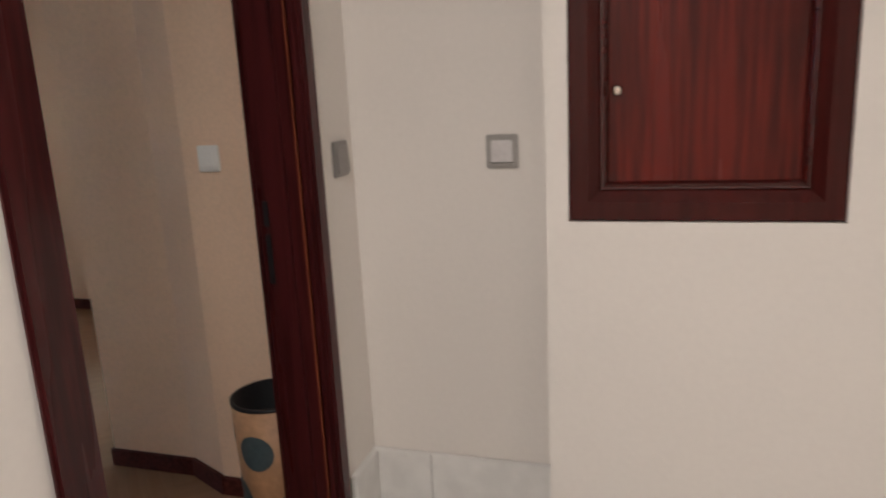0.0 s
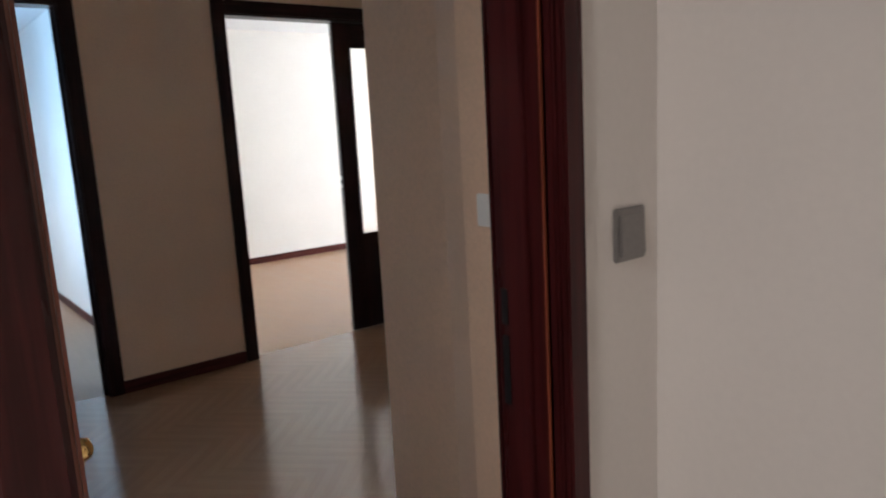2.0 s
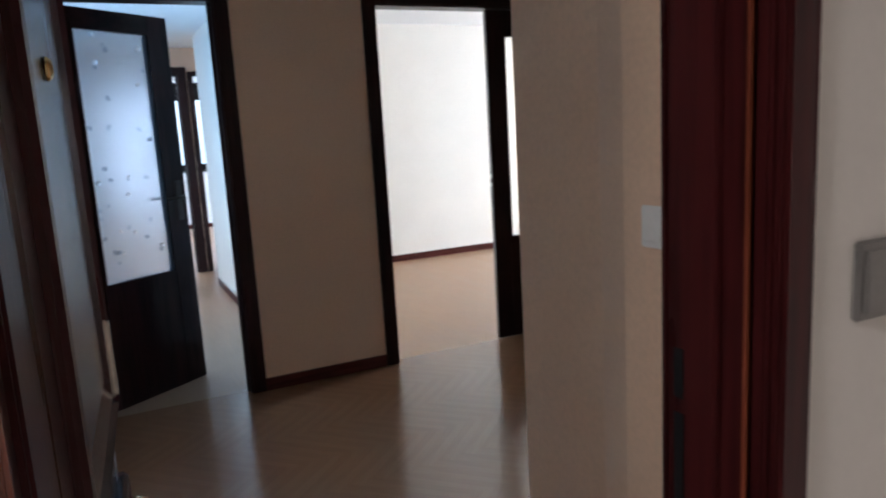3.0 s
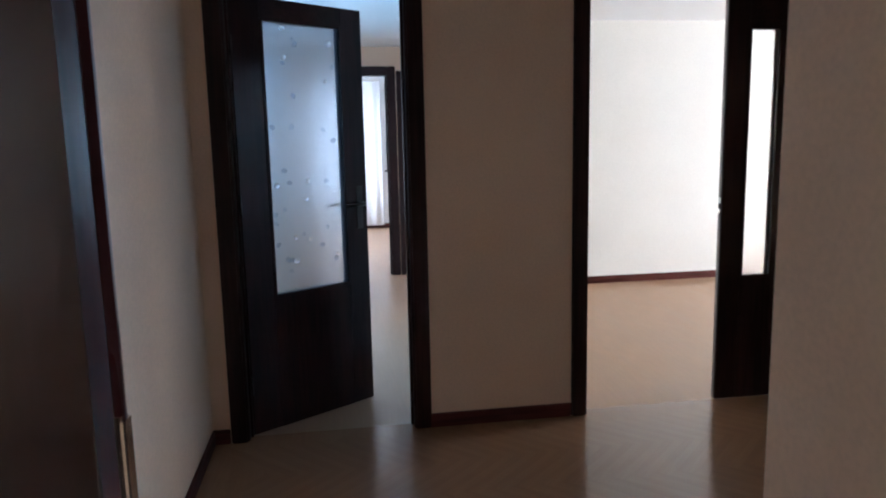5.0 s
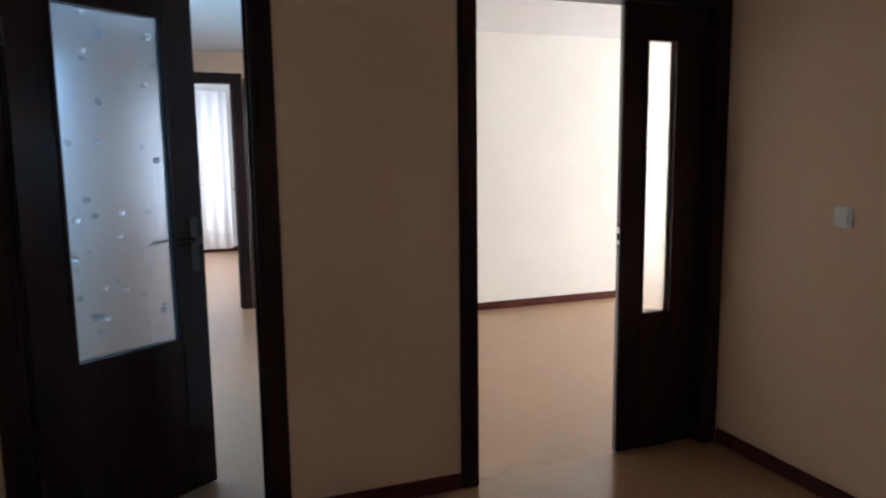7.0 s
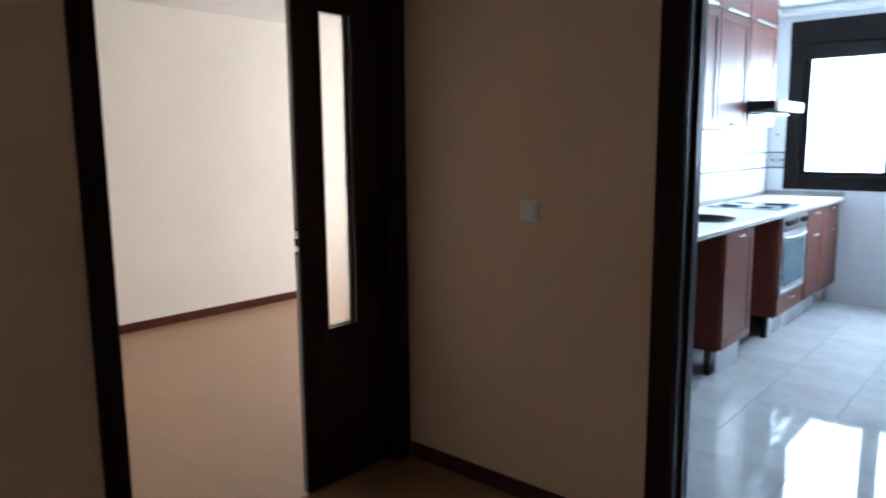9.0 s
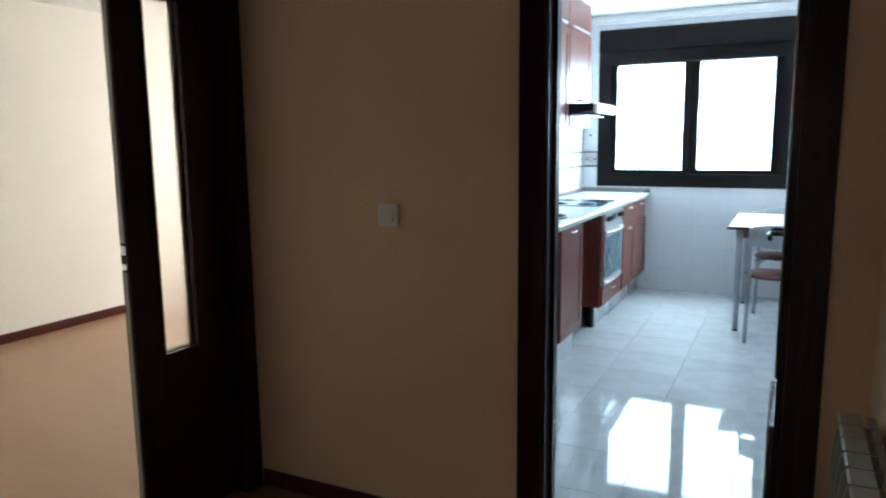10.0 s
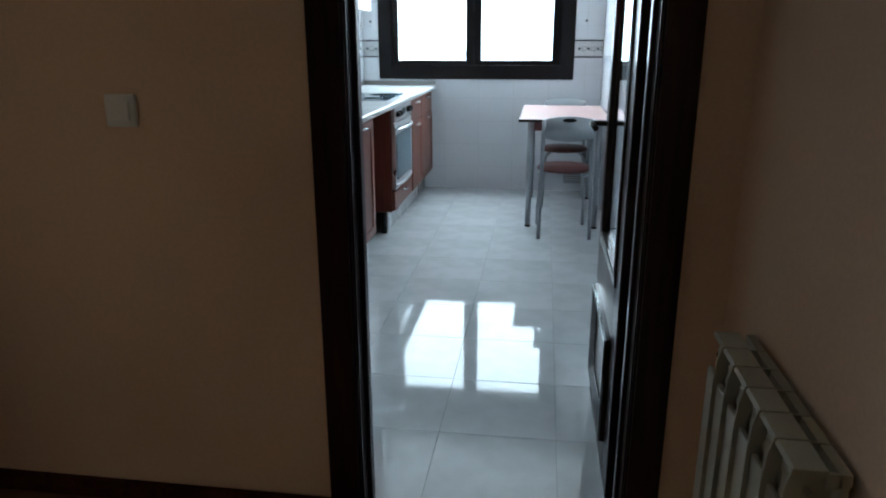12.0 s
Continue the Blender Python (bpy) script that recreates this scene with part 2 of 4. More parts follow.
def lathe(bm, profile, centre, axis=(0, 0, 1), seg=24, caps=(True, True)):
    """A turned body: (radius, height) pairs round an axis through centre."""
    q = Vector(axis).to_track_quat('Z', 'Y').to_matrix().to_4x4()
    m = Matrix.Translation(centre) @ q
    rings = [[bm.verts.new(m @ Vector((r * math.cos(2 * math.pi * i / seg), r * math.sin(2 * math.pi * i / seg), h))) for i in range(seg)] for r, h in profile]
    for a, b in zip(rings, rings[1:]):
        for i in range(seg):
            f = bm.faces.new((a[i], a[(i + 1) % seg], b[(i + 1) % seg], b[i]))
            f.smooth = True
    if caps[0]:
        bm.faces.new(rings[0][::-1])
    if caps[1]:
        bm.faces.new(rings[-1])
    return bm


def tube(bm, points, r, seg=10):
    """A bent tube along points."""
    pts = [Vector(p) for p in points]
    rings = []
    for i, p in enumerate(pts):
        d = (pts[min(i + 1, len(pts) - 1)] - pts[max(i - 1, 0)]).normalized()
        q = d.to_track_quat('Z', 'Y')
        rings.append([bm.verts.new(p + q @ Vector((r * math.cos(2 * math.pi * k / seg), r * math.sin(2 * math.pi * k / seg), 0))) for k in range(seg)])
    for a, b in zip(rings, rings[1:]):
        va = a[0].co
        s = min(range(seg), key=lambda k: (b[k].co - va).length)
        for k in range(seg):
            f = bm.faces.new((a[k], a[(k + 1) % seg], b[(k + 1 + s) % seg], b[(k + s) % seg]))
            f.smooth = True
    bm.faces.new(rings[0][::-1])
    bm.faces.new(rings[-1])
    return bm


def arc(p0, p1, p2, n=8):
    """Points of a smooth bend from p0 to p2 round p1."""
    a, b, c = Vector(p0), Vector(p1), Vector(p2)
    return [(1 - t) ** 2 * a + 2 * t * (1 - t) * b + t * t * c for t in (i / n for i in range(n + 1))]


def wall(name, along, a0, a1, t0, t1, z0, z1, mat, label, holes=()):
    """A wall of real thickness t0..t1 along 'x' or 'y' from a0 to a1, with openings (from, to, bottom, top)."""
    cuts = sorted({a0, a1, *[h for o in holes for h in o[:2]]})
    levels = sorted({z0, z1, *[h for o in holes for h in o[2:]]})
    bm = bmesh.new()
    for u0, u1 in zip(cuts, cuts[1:]):
        for w0, w1 in zip(levels, levels[1:]):
            u, w = (u0 + u1) / 2, (w0 + w1) / 2
            if any(o[0] < u < o[1] and o[2] < w < o[3] for o in holes):
                continue
            if along == "x":
                box(bm, u0, u1, t0, t1, w0, w1)
            else:
                box(bm, t0, t1, u0, u1, w0, w1)
    bmesh.ops.remove_doubles(bm, verts=bm.verts, dist=1e-5)
    bm.verts.index_update()
    seen, dead = {}, []
    for f in bm.faces:
        key = frozenset(v.index for v in f.verts)
        if key in seen:
            dead += [f, seen[key]]
        seen[key] = f
    bmesh.ops.delete(bm, geom=list(set(dead)), context='FACES')
    return tagged(link(name, bm, mat), label, "wall", kind="structure")


def mitred(x0, x1, z0, z1, profile):
    """A frame with mitred corners: profile lists (inset, y) from the outer edge inwards."""
    bm = bmesh.new()
    rings = [[bm.verts.new((x, y, z)) for x, z in ((x0 + d, z0 + d), (x1 - d, z0 + d), (x1 - d, z1 - d), (x0 + d, z1 - d))] for d, y in profile]
    for r, s in zip(rings, rings[1:] + rings[:1]):
        for k in range(4):
            bm.faces.new((r[k], r[(k + 1) % 4], s[(k + 1) % 4], s[k]))
    bmesh.ops.recalc_face_normals(bm, faces=bm.faces)
    return bm


# ---- the large structure ----
H1, HK, HL, HC = 2.45, 2.52, 2.42, 2.31
DOOR = 2.03
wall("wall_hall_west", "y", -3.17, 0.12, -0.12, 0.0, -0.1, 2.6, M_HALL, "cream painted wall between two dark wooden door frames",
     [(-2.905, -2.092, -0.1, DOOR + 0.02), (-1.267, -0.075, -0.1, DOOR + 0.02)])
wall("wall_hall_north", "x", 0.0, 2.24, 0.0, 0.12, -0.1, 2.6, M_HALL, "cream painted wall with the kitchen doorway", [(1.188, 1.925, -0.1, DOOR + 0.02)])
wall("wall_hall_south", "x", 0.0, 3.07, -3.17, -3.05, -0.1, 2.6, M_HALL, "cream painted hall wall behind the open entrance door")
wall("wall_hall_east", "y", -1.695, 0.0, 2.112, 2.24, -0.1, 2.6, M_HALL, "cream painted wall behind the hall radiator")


def prism(points, z0, z1):
    bm = bmesh.new()
    low = [bm.verts.new((x, y, z0)) for x, y in points]
    high = [bm.verts.new((x, y, z1)) for x, y in points]
    bm.faces.new(low[::-1])
    bm.faces.new(high)
    for i in range(len(points)):
        k = (i + 1) % len(points)
        bm.faces.new((low[i], low[k], high[k], high[i]))
    return bm


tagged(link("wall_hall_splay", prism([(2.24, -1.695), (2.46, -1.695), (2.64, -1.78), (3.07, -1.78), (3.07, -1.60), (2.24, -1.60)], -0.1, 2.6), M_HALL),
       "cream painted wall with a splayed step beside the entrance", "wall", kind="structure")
wall("wall_entrance", "y", -2.81, -1.68, 3.07, 3.215, -0.1, 2.6, M_LANDING, "off-white plastered wall round the entrance doorway", [(-2.81, -2.055, -0.1, 2.07)])
wall("wall_entrance_side", "y", -5.3, -2.81, 3.07, 3.172, -0.1, 2.6, M_LANDING, "off-white plastered wall beside the entrance doorway")
wall("wall_landing_north", "x", 3.215, 3.785, -1.80, -1.68, -0.1, 2.6, M_LANDING, "off-white plastered landing wall with a light switch")
wall("wall_landing_niche", "x", 3.785, 5.6, -2.0, -1.68, -0.1, 2.6, M_LANDING, "off-white plastered wall holding a mahogany meter cupboard",
     [(3.838, 4.412, 0.993, 2.0)])
wall("wall_landing_niche_back", "x", 3.8, 4.5, -1.68, -1.6, 0.9, 2.1, M_LANDING, "plastered back of the meter niche")
wall("wall_landing_east", "y", -5.3, -2.0, 5.5, 5.62, -0.1, 2.6, M_LANDING, "off-white plastered landing wall")
wall("wall_landing_south", "x", 3.215, 5.5, -5.42, -5.3, -0.1, 2.6, M_LANDING, "off-white plastered landing wall")
wall("wall_kitchen_west", "y", 0.12, 4.6, -0.04, 0.08, -0.1, 2.6, M_WTILE, "white glazed tile wall behind the kitchen worktop")
wall("wall_kitchen_east", "y", 0.128, 4.6, 2.14, 2.36, -0.1, 2.6, M_WTILE, "white glazed tile wall beside the kitchen table")
wall("wall_kitchen_north", "x", 0.08, 2.14, 4.6, 4.82, -0.1, 2.6, M_WTILE, "white glazed tile wall with the kitchen window", [(0.22, 1.903, 0.96, 2.393)])
wall("wall_kitchen_door_side", "x", 0.0, 2.24, 0.12, 0.128, -0.1, 2.6, M_WTILE, "white glazed tile wall round the kitchen door", [(1.10, 2.02, -0.1, DOOR + 0.11)])
wall("wall_living_west", "y", -1.50, 4.82, -3.19, -3.07, -0.1, 2.6, M_LIVING, "cream painted empty living room wall")
wall("wall_living_south", "x", -3.07, -0.12, -1.50, -1.38, -0.1, 2.6, M_LIVING, "cream painted wall between living room and corridor")
wall("wall_living_east", "y", 0.12, 4.6, -0.12, -0.04, -0.1, 2.6, M_LIVING, "cream painted living room wall")
wall("wall_living_north", "x", -3.07, -0.04, 4.6, 4.82, -0.1, 2.6, M_LIVING, "cream painted wall with the living room window", [(-2.75, -0.45, 0.25, 2.2)])
wall("wall_corridor_south", "x", -4.0, -0.12, -3.17, -3.05, -0.1, 2.6, M_LIVING, "cream painted corridor wall", [(-2.3, -0.9, 0.7, 2.1)])
wall("wall_corridor_north", "x", -3.2, -0.12, -1.80, -1.50, -0.1, 2.6, M_LIVING, "cream painted corridor wall")
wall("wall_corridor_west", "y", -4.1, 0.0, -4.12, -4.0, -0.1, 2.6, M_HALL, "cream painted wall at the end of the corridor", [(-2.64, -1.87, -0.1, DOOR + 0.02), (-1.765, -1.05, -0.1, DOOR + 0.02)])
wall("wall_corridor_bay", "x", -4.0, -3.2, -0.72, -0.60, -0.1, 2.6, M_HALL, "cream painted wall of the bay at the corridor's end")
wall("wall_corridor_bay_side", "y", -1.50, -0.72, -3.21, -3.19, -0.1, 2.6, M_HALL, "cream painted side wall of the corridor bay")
wall("wall_far_room_west", "y", -4.1, 0.0, -8.32, -8.2, -0.1, 2.6, M_CURTAIN, "bright white wall of the far room", [(-1.60, -0.50, 0.93, 2.30)])
wall("wall_far_room_north", "x", -8.2, -4.12, -0.12, 0.0, -0.1, 2.6, M_CURTAIN, "bright white wall of the far room")
wall("wall_far_room_south", "x", -8.2, -4.12, -4.1, -3.98, -0.1, 2.6, M_CURTAIN, "white wall with the opening of the added far room window", [(-7.0, -5.4, 0.7, 2.1)])


def slab(name, x0, x1, y0, y1, z0, z1, mat, label, category):
    return tagged(link(name, boxes((x0, x1, y0, y1, z0, z1)), mat), label, category, kind="structure")


slab("ceiling_hall", 0.0, 3.07, -3.05, 0.0, H1, H1 + 0.1, M_CEIL, "white painted hall ceiling", "ceiling")
slab("ceiling_kitchen", 0.08, 2.14, 0.12, 4.6, HK, HK + 0.1, M_CEIL, "white painted kitchen ceiling", "ceiling")
slab("ceiling_living", -3.07, -0.12, -1.38, 4.6, HL, HL + 0.1, M_CEIL, "white painted living room ceiling", "ceiling")
slab("ceiling_corridor", -4.0, -0.12, -3.05, -0.72, HC, HC + 0.1, M_CEIL, "white painted corridor ceiling", "ceiling")
slab("ceiling_far_room", -8.2, -4.12, -3.98, -0.12, H1, H1 + 0.1, M_CEIL, "white painted far room ceiling", "ceiling")
slab("ceiling_landing", 3.172, 5.5, -5.3, -1.68, 2.5, 2.6, M_CEIL, "white painted landing ceiling", "ceiling")
slab("floor_landing", 3.145, 5.5, -5.3, -1.68, -0.1, -0.004, M_MARBLE, "pale marble landing floor", "floor")
floor_hall = tagged(link("floor_hall", boxes((-0.06, 2.2, -3.05, 0.06, -0.1, -0.012), (2.2, 3.145, -3.05, -1.65, -0.1, -0.012)), M_SUB), "oak herringbone parquet floor with satin varnish", "floor", kind="structure")
floor_living = slab("floor_living", -3.07, -0.06, -1.38, 4.6, -0.1, -0.012, M_SUB, "oak herringbone parquet of the empty living room", "floor")
floor_corridor = slab("floor_corridor", -4.06, -0.06, -3.05, -1.51, -0.1, -0.012, M_SUB, "oak herringbone parquet of the corridor", "floor")
floor_far = slab("floor_far_room", -8.2, -4.06, -3.98, -0.12, -0.1, -0.012, M_SUB, "oak parquet of the bright far room", "floor")
floor_kitchen = slab("floor_kitchen", 0.08, 2.14, 0.06, 4.6, -0.1, -0.006, M_GROUT, "glossy pale grey tiled kitchen floor", "floor")


# ---- skirting ----
def skirting(x0, x1, y0, y1, h=0.07):
    ob = link("baseboard", boxes((x0, x1, y0, y1, 0.0, h)), M_SKIRT, bevel=0.004)
    return tagged(ob, "dark brown wooden skirting board along the wall", "baseboard", kind="structure")


S = 0.012
skirting(0, S, -2.037, -1.331)
skirting(0, S, -3.05, -2.97)
skirting(S, 1.118, -S, 0)
skirting(2.015, 2.112, -S, 0)
skirting(2.112 - S, 2.112, -1.695, -S)
skirting(2.112 - S, 2.46, -1.695 - S, -1.695)
skirting(2.64, 3.07, -1.78 - S, -1.78)
skirting(S, 3.07, -3.05, -3.05 + S)
skirting(-3.07, -3.07 + S, -1.38, 4.6)
skirting(-3.2, -0.12, -1.80 - S, -1.80)
skirting(-4.0 + S, -3.22, -0.72 - S, -0.72)
skirting(-8.2, -8.2 + S, -3.98, -0.12)
sp = link("baseboard", prism([(2.46, -1.707), (2.637, -1.792), (2.64, -1.78), (2.46, -1.695)], 0, 0.07), M_SKIRT)
tagged(sp, "dark brown wooden skirting board along the splay", "baseboard", kind="structure")


# ---- door frames ----
def door_frame(name, label, axis, a0, a1, t0, t1, top, w, mat, matx, proud=0.016):
    """Lining and architraves round a clear opening a0..a1 through a wall t0..t1."""
    root = thing(name, label, "door frame", kind="structure")

    def put(pname, u0, u1, v0, v1, z0, z1, m, bev=0.004):
        bm = boxes((u0, u1, v0, v1, z0, z1)) if axis == "x" else boxes((v0, v1, u0, u1, z0, z1))
        part(pname, bm, m, root, bevel=bev)

    e = 0.02
    put("jamb", a0 - e, a0, t0 - 0.002, t1 + 0.002, 0, top, mat)
    put("jamb", a1, a1 + e, t0 - 0.002, t1 + 0.002, 0, top, mat)
    put("head", a0 - e, a1 + e, t0 - 0.002, t1 + 0.002, top, top + e, matx)
    mid = (t0 + t1) / 2
    for u0, u1 in ((a0, a0 + 0.012), (a1 - 0.012, a1)):
        put("stop_bead", u0, u1, mid - 0.015, mid + 0.015, 0, top, mat, 0.002)
    for v0, v1 in ((t0 - proud, t0 - 0.002), (t1 + 0.002, t1 + proud)):
        put("architrave", a0 - w, a0 - 0.004, v0, v1, 0, top + w, mat, 0.006)
        put("architrave", a1 + 0.004, a1 + w, v0, v1, 0, top + w, mat, 0.006)
        put("head_architrave", a0 - 0.004, a1 + 0.004, v0, v1, top + 0.004, top + w, matx, 0.006)
    return root


door_frame("door_frame_corridor", "dark walnut door frame round the corridor doorway", "y", -2.885, -2.112, -0.12, 0.0, DOOR, 0.082, M_DOOR, M_DOORX)
door_frame("door_frame_living", "dark walnut door frame round the wide living room doorway", "y", -1.247, -0.095, -0.12, 0.0, DOOR, 0.084, M_DOOR, M_DOORX)
door_frame("door_frame_kitchen", "dark walnut door frame round the kitchen doorway", "x", 1.208, 1.905, 0.0, 0.128, DOOR, 0.092, M_DOOR, M_DOORX)
door_frame("door_frame_far", "dark brown door frame at the corridor's end", "y", -2.62, -1.89, -4.12, -4.0, DOOR, 0.09, M_DOOR, M_DOORX)
door_frame("door_frame_far", "dark brown frame of the second doorway at the corridor's end", "y", -1.745, -1.07, -4.12, -4.0, DOOR, 0.048, M_DOOR, M_DOORX)
ent = thing("door_frame_entrance", "red-brown varnished mahogany entrance door frame", "door frame", kind="structure")
for pname, r, m, bev in (
        ("jamb", (3.068, 3.174, -2.81, -2.79, 0, 2.05), M_MAHOGD, 0.004),
        ("jamb", (3.068, 3.217, -2.075, -2.055, 0, 2.05), M_MAHOGD, 0.004),
        ("head", (3.068, 3.217, -2.81, -2.055, 2.05, 2.07), M_MAHOGD, 0.004),
        ("stop_bead", (3.128, 3.158, -2.087, -2.075, 0, 2.05), M_MAHOGD, 0.002),
        ("architrave", (3.174, 3.190, -2.884, -2.794, 0, 2.1), M_MAHOGD, 0.006),
        ("architrave", (3.217, 3.235, -2.071, -2.02, 0, 2.1), M_MAHOGD, 0.006),
        ("head_architrave", (3.217, 3.235, -2.794, -2.071, 2.054, 2.1), M_MAHOGD, 0.006),
        ("architrave", (3.05, 3.068, -2.071, -2.02, 0, 2.1), M_MAHOGD, 0.006),
        ("outer_bead", (3.19, 3.202, -2.083, -2.075, 0, 2.05), M_BEAD, 0.004),
        ("outer_bead", (3.160, 3.174, -2.79, -2.781, 0, 2.05), M_BEAD, 0.004)):
    part(pname, boxes(r), m, ent, bevel=bev)
part("strike_plate", boxes((3.082, 3.098, -2.0765, -2.0745, 0.99, 1.055)), M_BLACK, ent, "dark metal strike plate")
part("strike_plate", boxes((3.082, 3.098, -2.0765, -2.0745, 0.84, 0.97)), M_BLACK, ent, "dark metal strike plate")


# ---- doors ----
def leaf(name, label, w, h, th, mat, glazed, m, rail=None, category="door"):
    """A door leaf in its own frame: x across from the hinge, y through, z up; glazed = (x0, x1, z0, z1) or None."""
    root = thing(name, label, category)
    root.matrix_world = m
    rail = rail or mat
    if glazed:
        g0, g1, z0, z1 = glazed
        part("stile", boxes((0, g0, 0, th, 0.006, h)), mat, root, bevel=0.003)
        part("stile", boxes((g1, w, 0, th, 0.006, h)), mat, root, bevel=0.003)
        part("top_rail", boxes((g0, g1, 0, th, z1, h)), rail, root)
        part("bottom_panel", boxes((g0, g1, 0, th, 0.006, z0)), mat, root)
        for y0, y1 in ((-0.006, 0.008), (th - 0.008, th + 0.006)):
            bm = boxes((g0 - 0.004, g0 + 0.01, y0, y1, z0 - 0.004, z1 + 0.004), (g1 - 0.01, g1 + 0.004, y0, y1, z0 - 0.004, z1 + 0.004),
                       (g0 + 0.01, g1 - 0.01, y0, y1, z0 - 0.004, z0 + 0.01), (g0 + 0.01, g1 - 0.01, y0, y1, z1 - 0.01, z1 + 0.004))
            part("glazing_bead", bm, mat, root)
    else:
        part("slab", boxes((0, w, 0, th, 0.006, h)), mat, root, bevel=0.004)
    return root


def ring(x0, x1, z0, z1, wd, y0, y1):
    return boxes((x0, x0 + wd, y0, y1, z0, z1), (x1 - wd, x1, y0, y1, z0, z1), (x0 + wd, x1 - wd, y0, y1, z0, z0 + wd), (x0 + wd, x1 - wd, y0, y1, z1 - wd, z1))


def lever(root, x, z, th, mat, sign=-1):
    for y, s in ((0, -1), (th, 1)):
        plate = part("handle_plate", boxes((x - 0.02, x + 0.02, min(y, y + s * 0.006), max(y, y + s * 0.006), z - 0.13, z + 0.09)), mat, root, bevel=0.002)
        bm = bmesh.new()
        tube(bm, [(x, y, z), (x, y + s * 0.045, z), *arc((x, y + s * 0.045, z), (x, y + s * 0.055, z), (x + sign * 0.02, y + s * 0.055, z), 4)[1:], (x + sign * 0.12, y + s * 0.05, z - 0.004)], 0.009)
        part("door_handle", bm, mat, plate, "metal lever handle")


# corridor door, swung half into the corridor
ang = math.degrees(math.atan2(0.583, -0.40))
cd = leaf("corridor_door", "dark walnut door with frosted glass pane, half open", 0.71, 2.02, 0.038, M_DOOR, (0.148, 0.585, 0.652, 1.93), pose(-0.055, -2.868, 0, 0, 0, ang), M_DOORX)
pane = part("frosted_pane", boxes((0.153, 0.58, 0.015, 0.021, 0.657, 1.925)), M_FROST, cd, "frosted glass pane strewn with clear drops")
pane.visible_shadow = False
rng = random.Random(4)
for _ in range(34):
    x, z, a, r = rng.uniform(0.17, 0.56), rng.uniform(0.69, 1.9), rng.uniform(0, 3.14), rng.uniform(0.009, 0.0135)
    bm = bmesh.new()
    bmesh.ops.create_uvsphere(bm, u_segments=10, v_segments=6, radius=1)
    bmesh.ops.transform(bm, matrix=Matrix.Translation((x, 0.012, z)) @ Matrix.Rotation(a, 4, 'Y') @ Matrix.Diagonal((r * 1.3, 0.006, r, 1)), verts=bm.verts)
    for f in bm.faces:
        f.smooth = True
    part("glass_drop", bm, (M_DROPD, M_DROPW, M_BLOB)[_ % 3], pane)
lever(cd, 0.66, 1.06, 0.038, M_BRONZE)
for z in (0.25, 1.1, 1.8):
    bm = bmesh.new()
    cyl(bm, (-0.004, -0.006, z - 0.045), (-0.004, -0.006, z + 0.045), 0.007)
    part("hinge", bm, M_BRONZE, cd)

# the narrow, closed leaf of the living room door
ld = leaf("living_room_door", "narrow dark walnut door leaf with a tall glass strip, shut", 0.433, 2.0285, 0.038, M_DOOR, (0.112, 0.281, 0.648, 1.884), pose(-0.048, -0.53, 0, 0, 0, 90), M_DOORX)
pane = part("frosted_pane", boxes((0.117, 0.276, 0.015, 0.021, 0.653, 1.879)), M_FROSTW, ld, "tall narrow frosted glass pane")
pane.visible_shadow = False
bm = boxes((-0.004, 0.0, 0.008, 0.03, 0.98, 1.0), (-0.004, 0.0, 0.008, 0.03, 1.03, 1.06))
part("latch_plate", bm, M_STEEL, ld, "small steel latch plates on the edge")
part("edge_strip", boxes((-0.0025, 0.0, 0.012, 0.028, 0.006, 0.97), (-0.0025, 0.0, 0.012, 0.028, 1.07, 2.02)), M_GREYP, ld, "pale metal edge strip")

# kitchen door, swung right open into the kitchen
kd = leaf("kitchen_door", "dark walnut kitchen door with glass, open against the wall", 0.69, 2.02, 0.038, M_DOOR, (0.12, 0.57, 0.66, 1.90), pose(1.922, 0.182, 0, 0, 0, 90.2), M_DOORX)
pane = part("glass_pane", boxes((0.125, 0.565, 0.010, 0.030, 0.665, 1.895)), M_PANE, kd, "clear glass pane")
pane.visible_shadow = False
for y, s in ((0.0, -1), (0.038, 1)):
    sec = [(0, y), (0, y + s * 0.014), (0.005, y + s * 0.020), (0.012, y + s * 0.021), (0.040, y + s * 0.005), (0.044, y + s * 0.005), (0.044, y)]
    part("panel_moulding", mitred(0.11, 0.60, 0.13, 0.465, sec), M_GLOSS, kd, "glossy raised panel moulding")
    sec = [(0, y), (0, y + s * 0.005), (0.006, y + s * 0.007), (0.022, y + s * 0.002), (0.022, y)]
    part("glass_moulding", mitred(0.092, 0.598, 0.632, 1.928, sec), M_GLOSS, kd, "glossy moulding round the glass")
lever(kd, 0.63, 1.03, 0.038, M_BRONZE)

# entrance door, open at a right angle into the hall; its outer face looks north
ed = leaf("entrance_door", "varnished mahogany entrance door with panels, wide open", 0.79, 2.03, 0.045, M_MAHOGD, None, pose(3.07, -2.78, 0, 0, 0, 177.0))
for z0, z1 in ((0.85, 1.93), (0.12, 0.72)):
    sec = [(0, 0), (0, -0.010), (0.006, -0.018), (0.018, -0.020), (0.026, -0.010), (0.036, -0.012), (0.048, -0.007), (0.066, 0)]
    part("panel_moulding", mitred(0.205, 0.784, z0, z1, sec), M_MAHOGV, ed, "raised moulded frame with a polished edge")
    part("raised_panel", boxes((0.285, 0.704, -0.005, 0.0, z0 + 0.08, z1 - 0.08)), M_MAHOGV, ed, bevel=0.005)


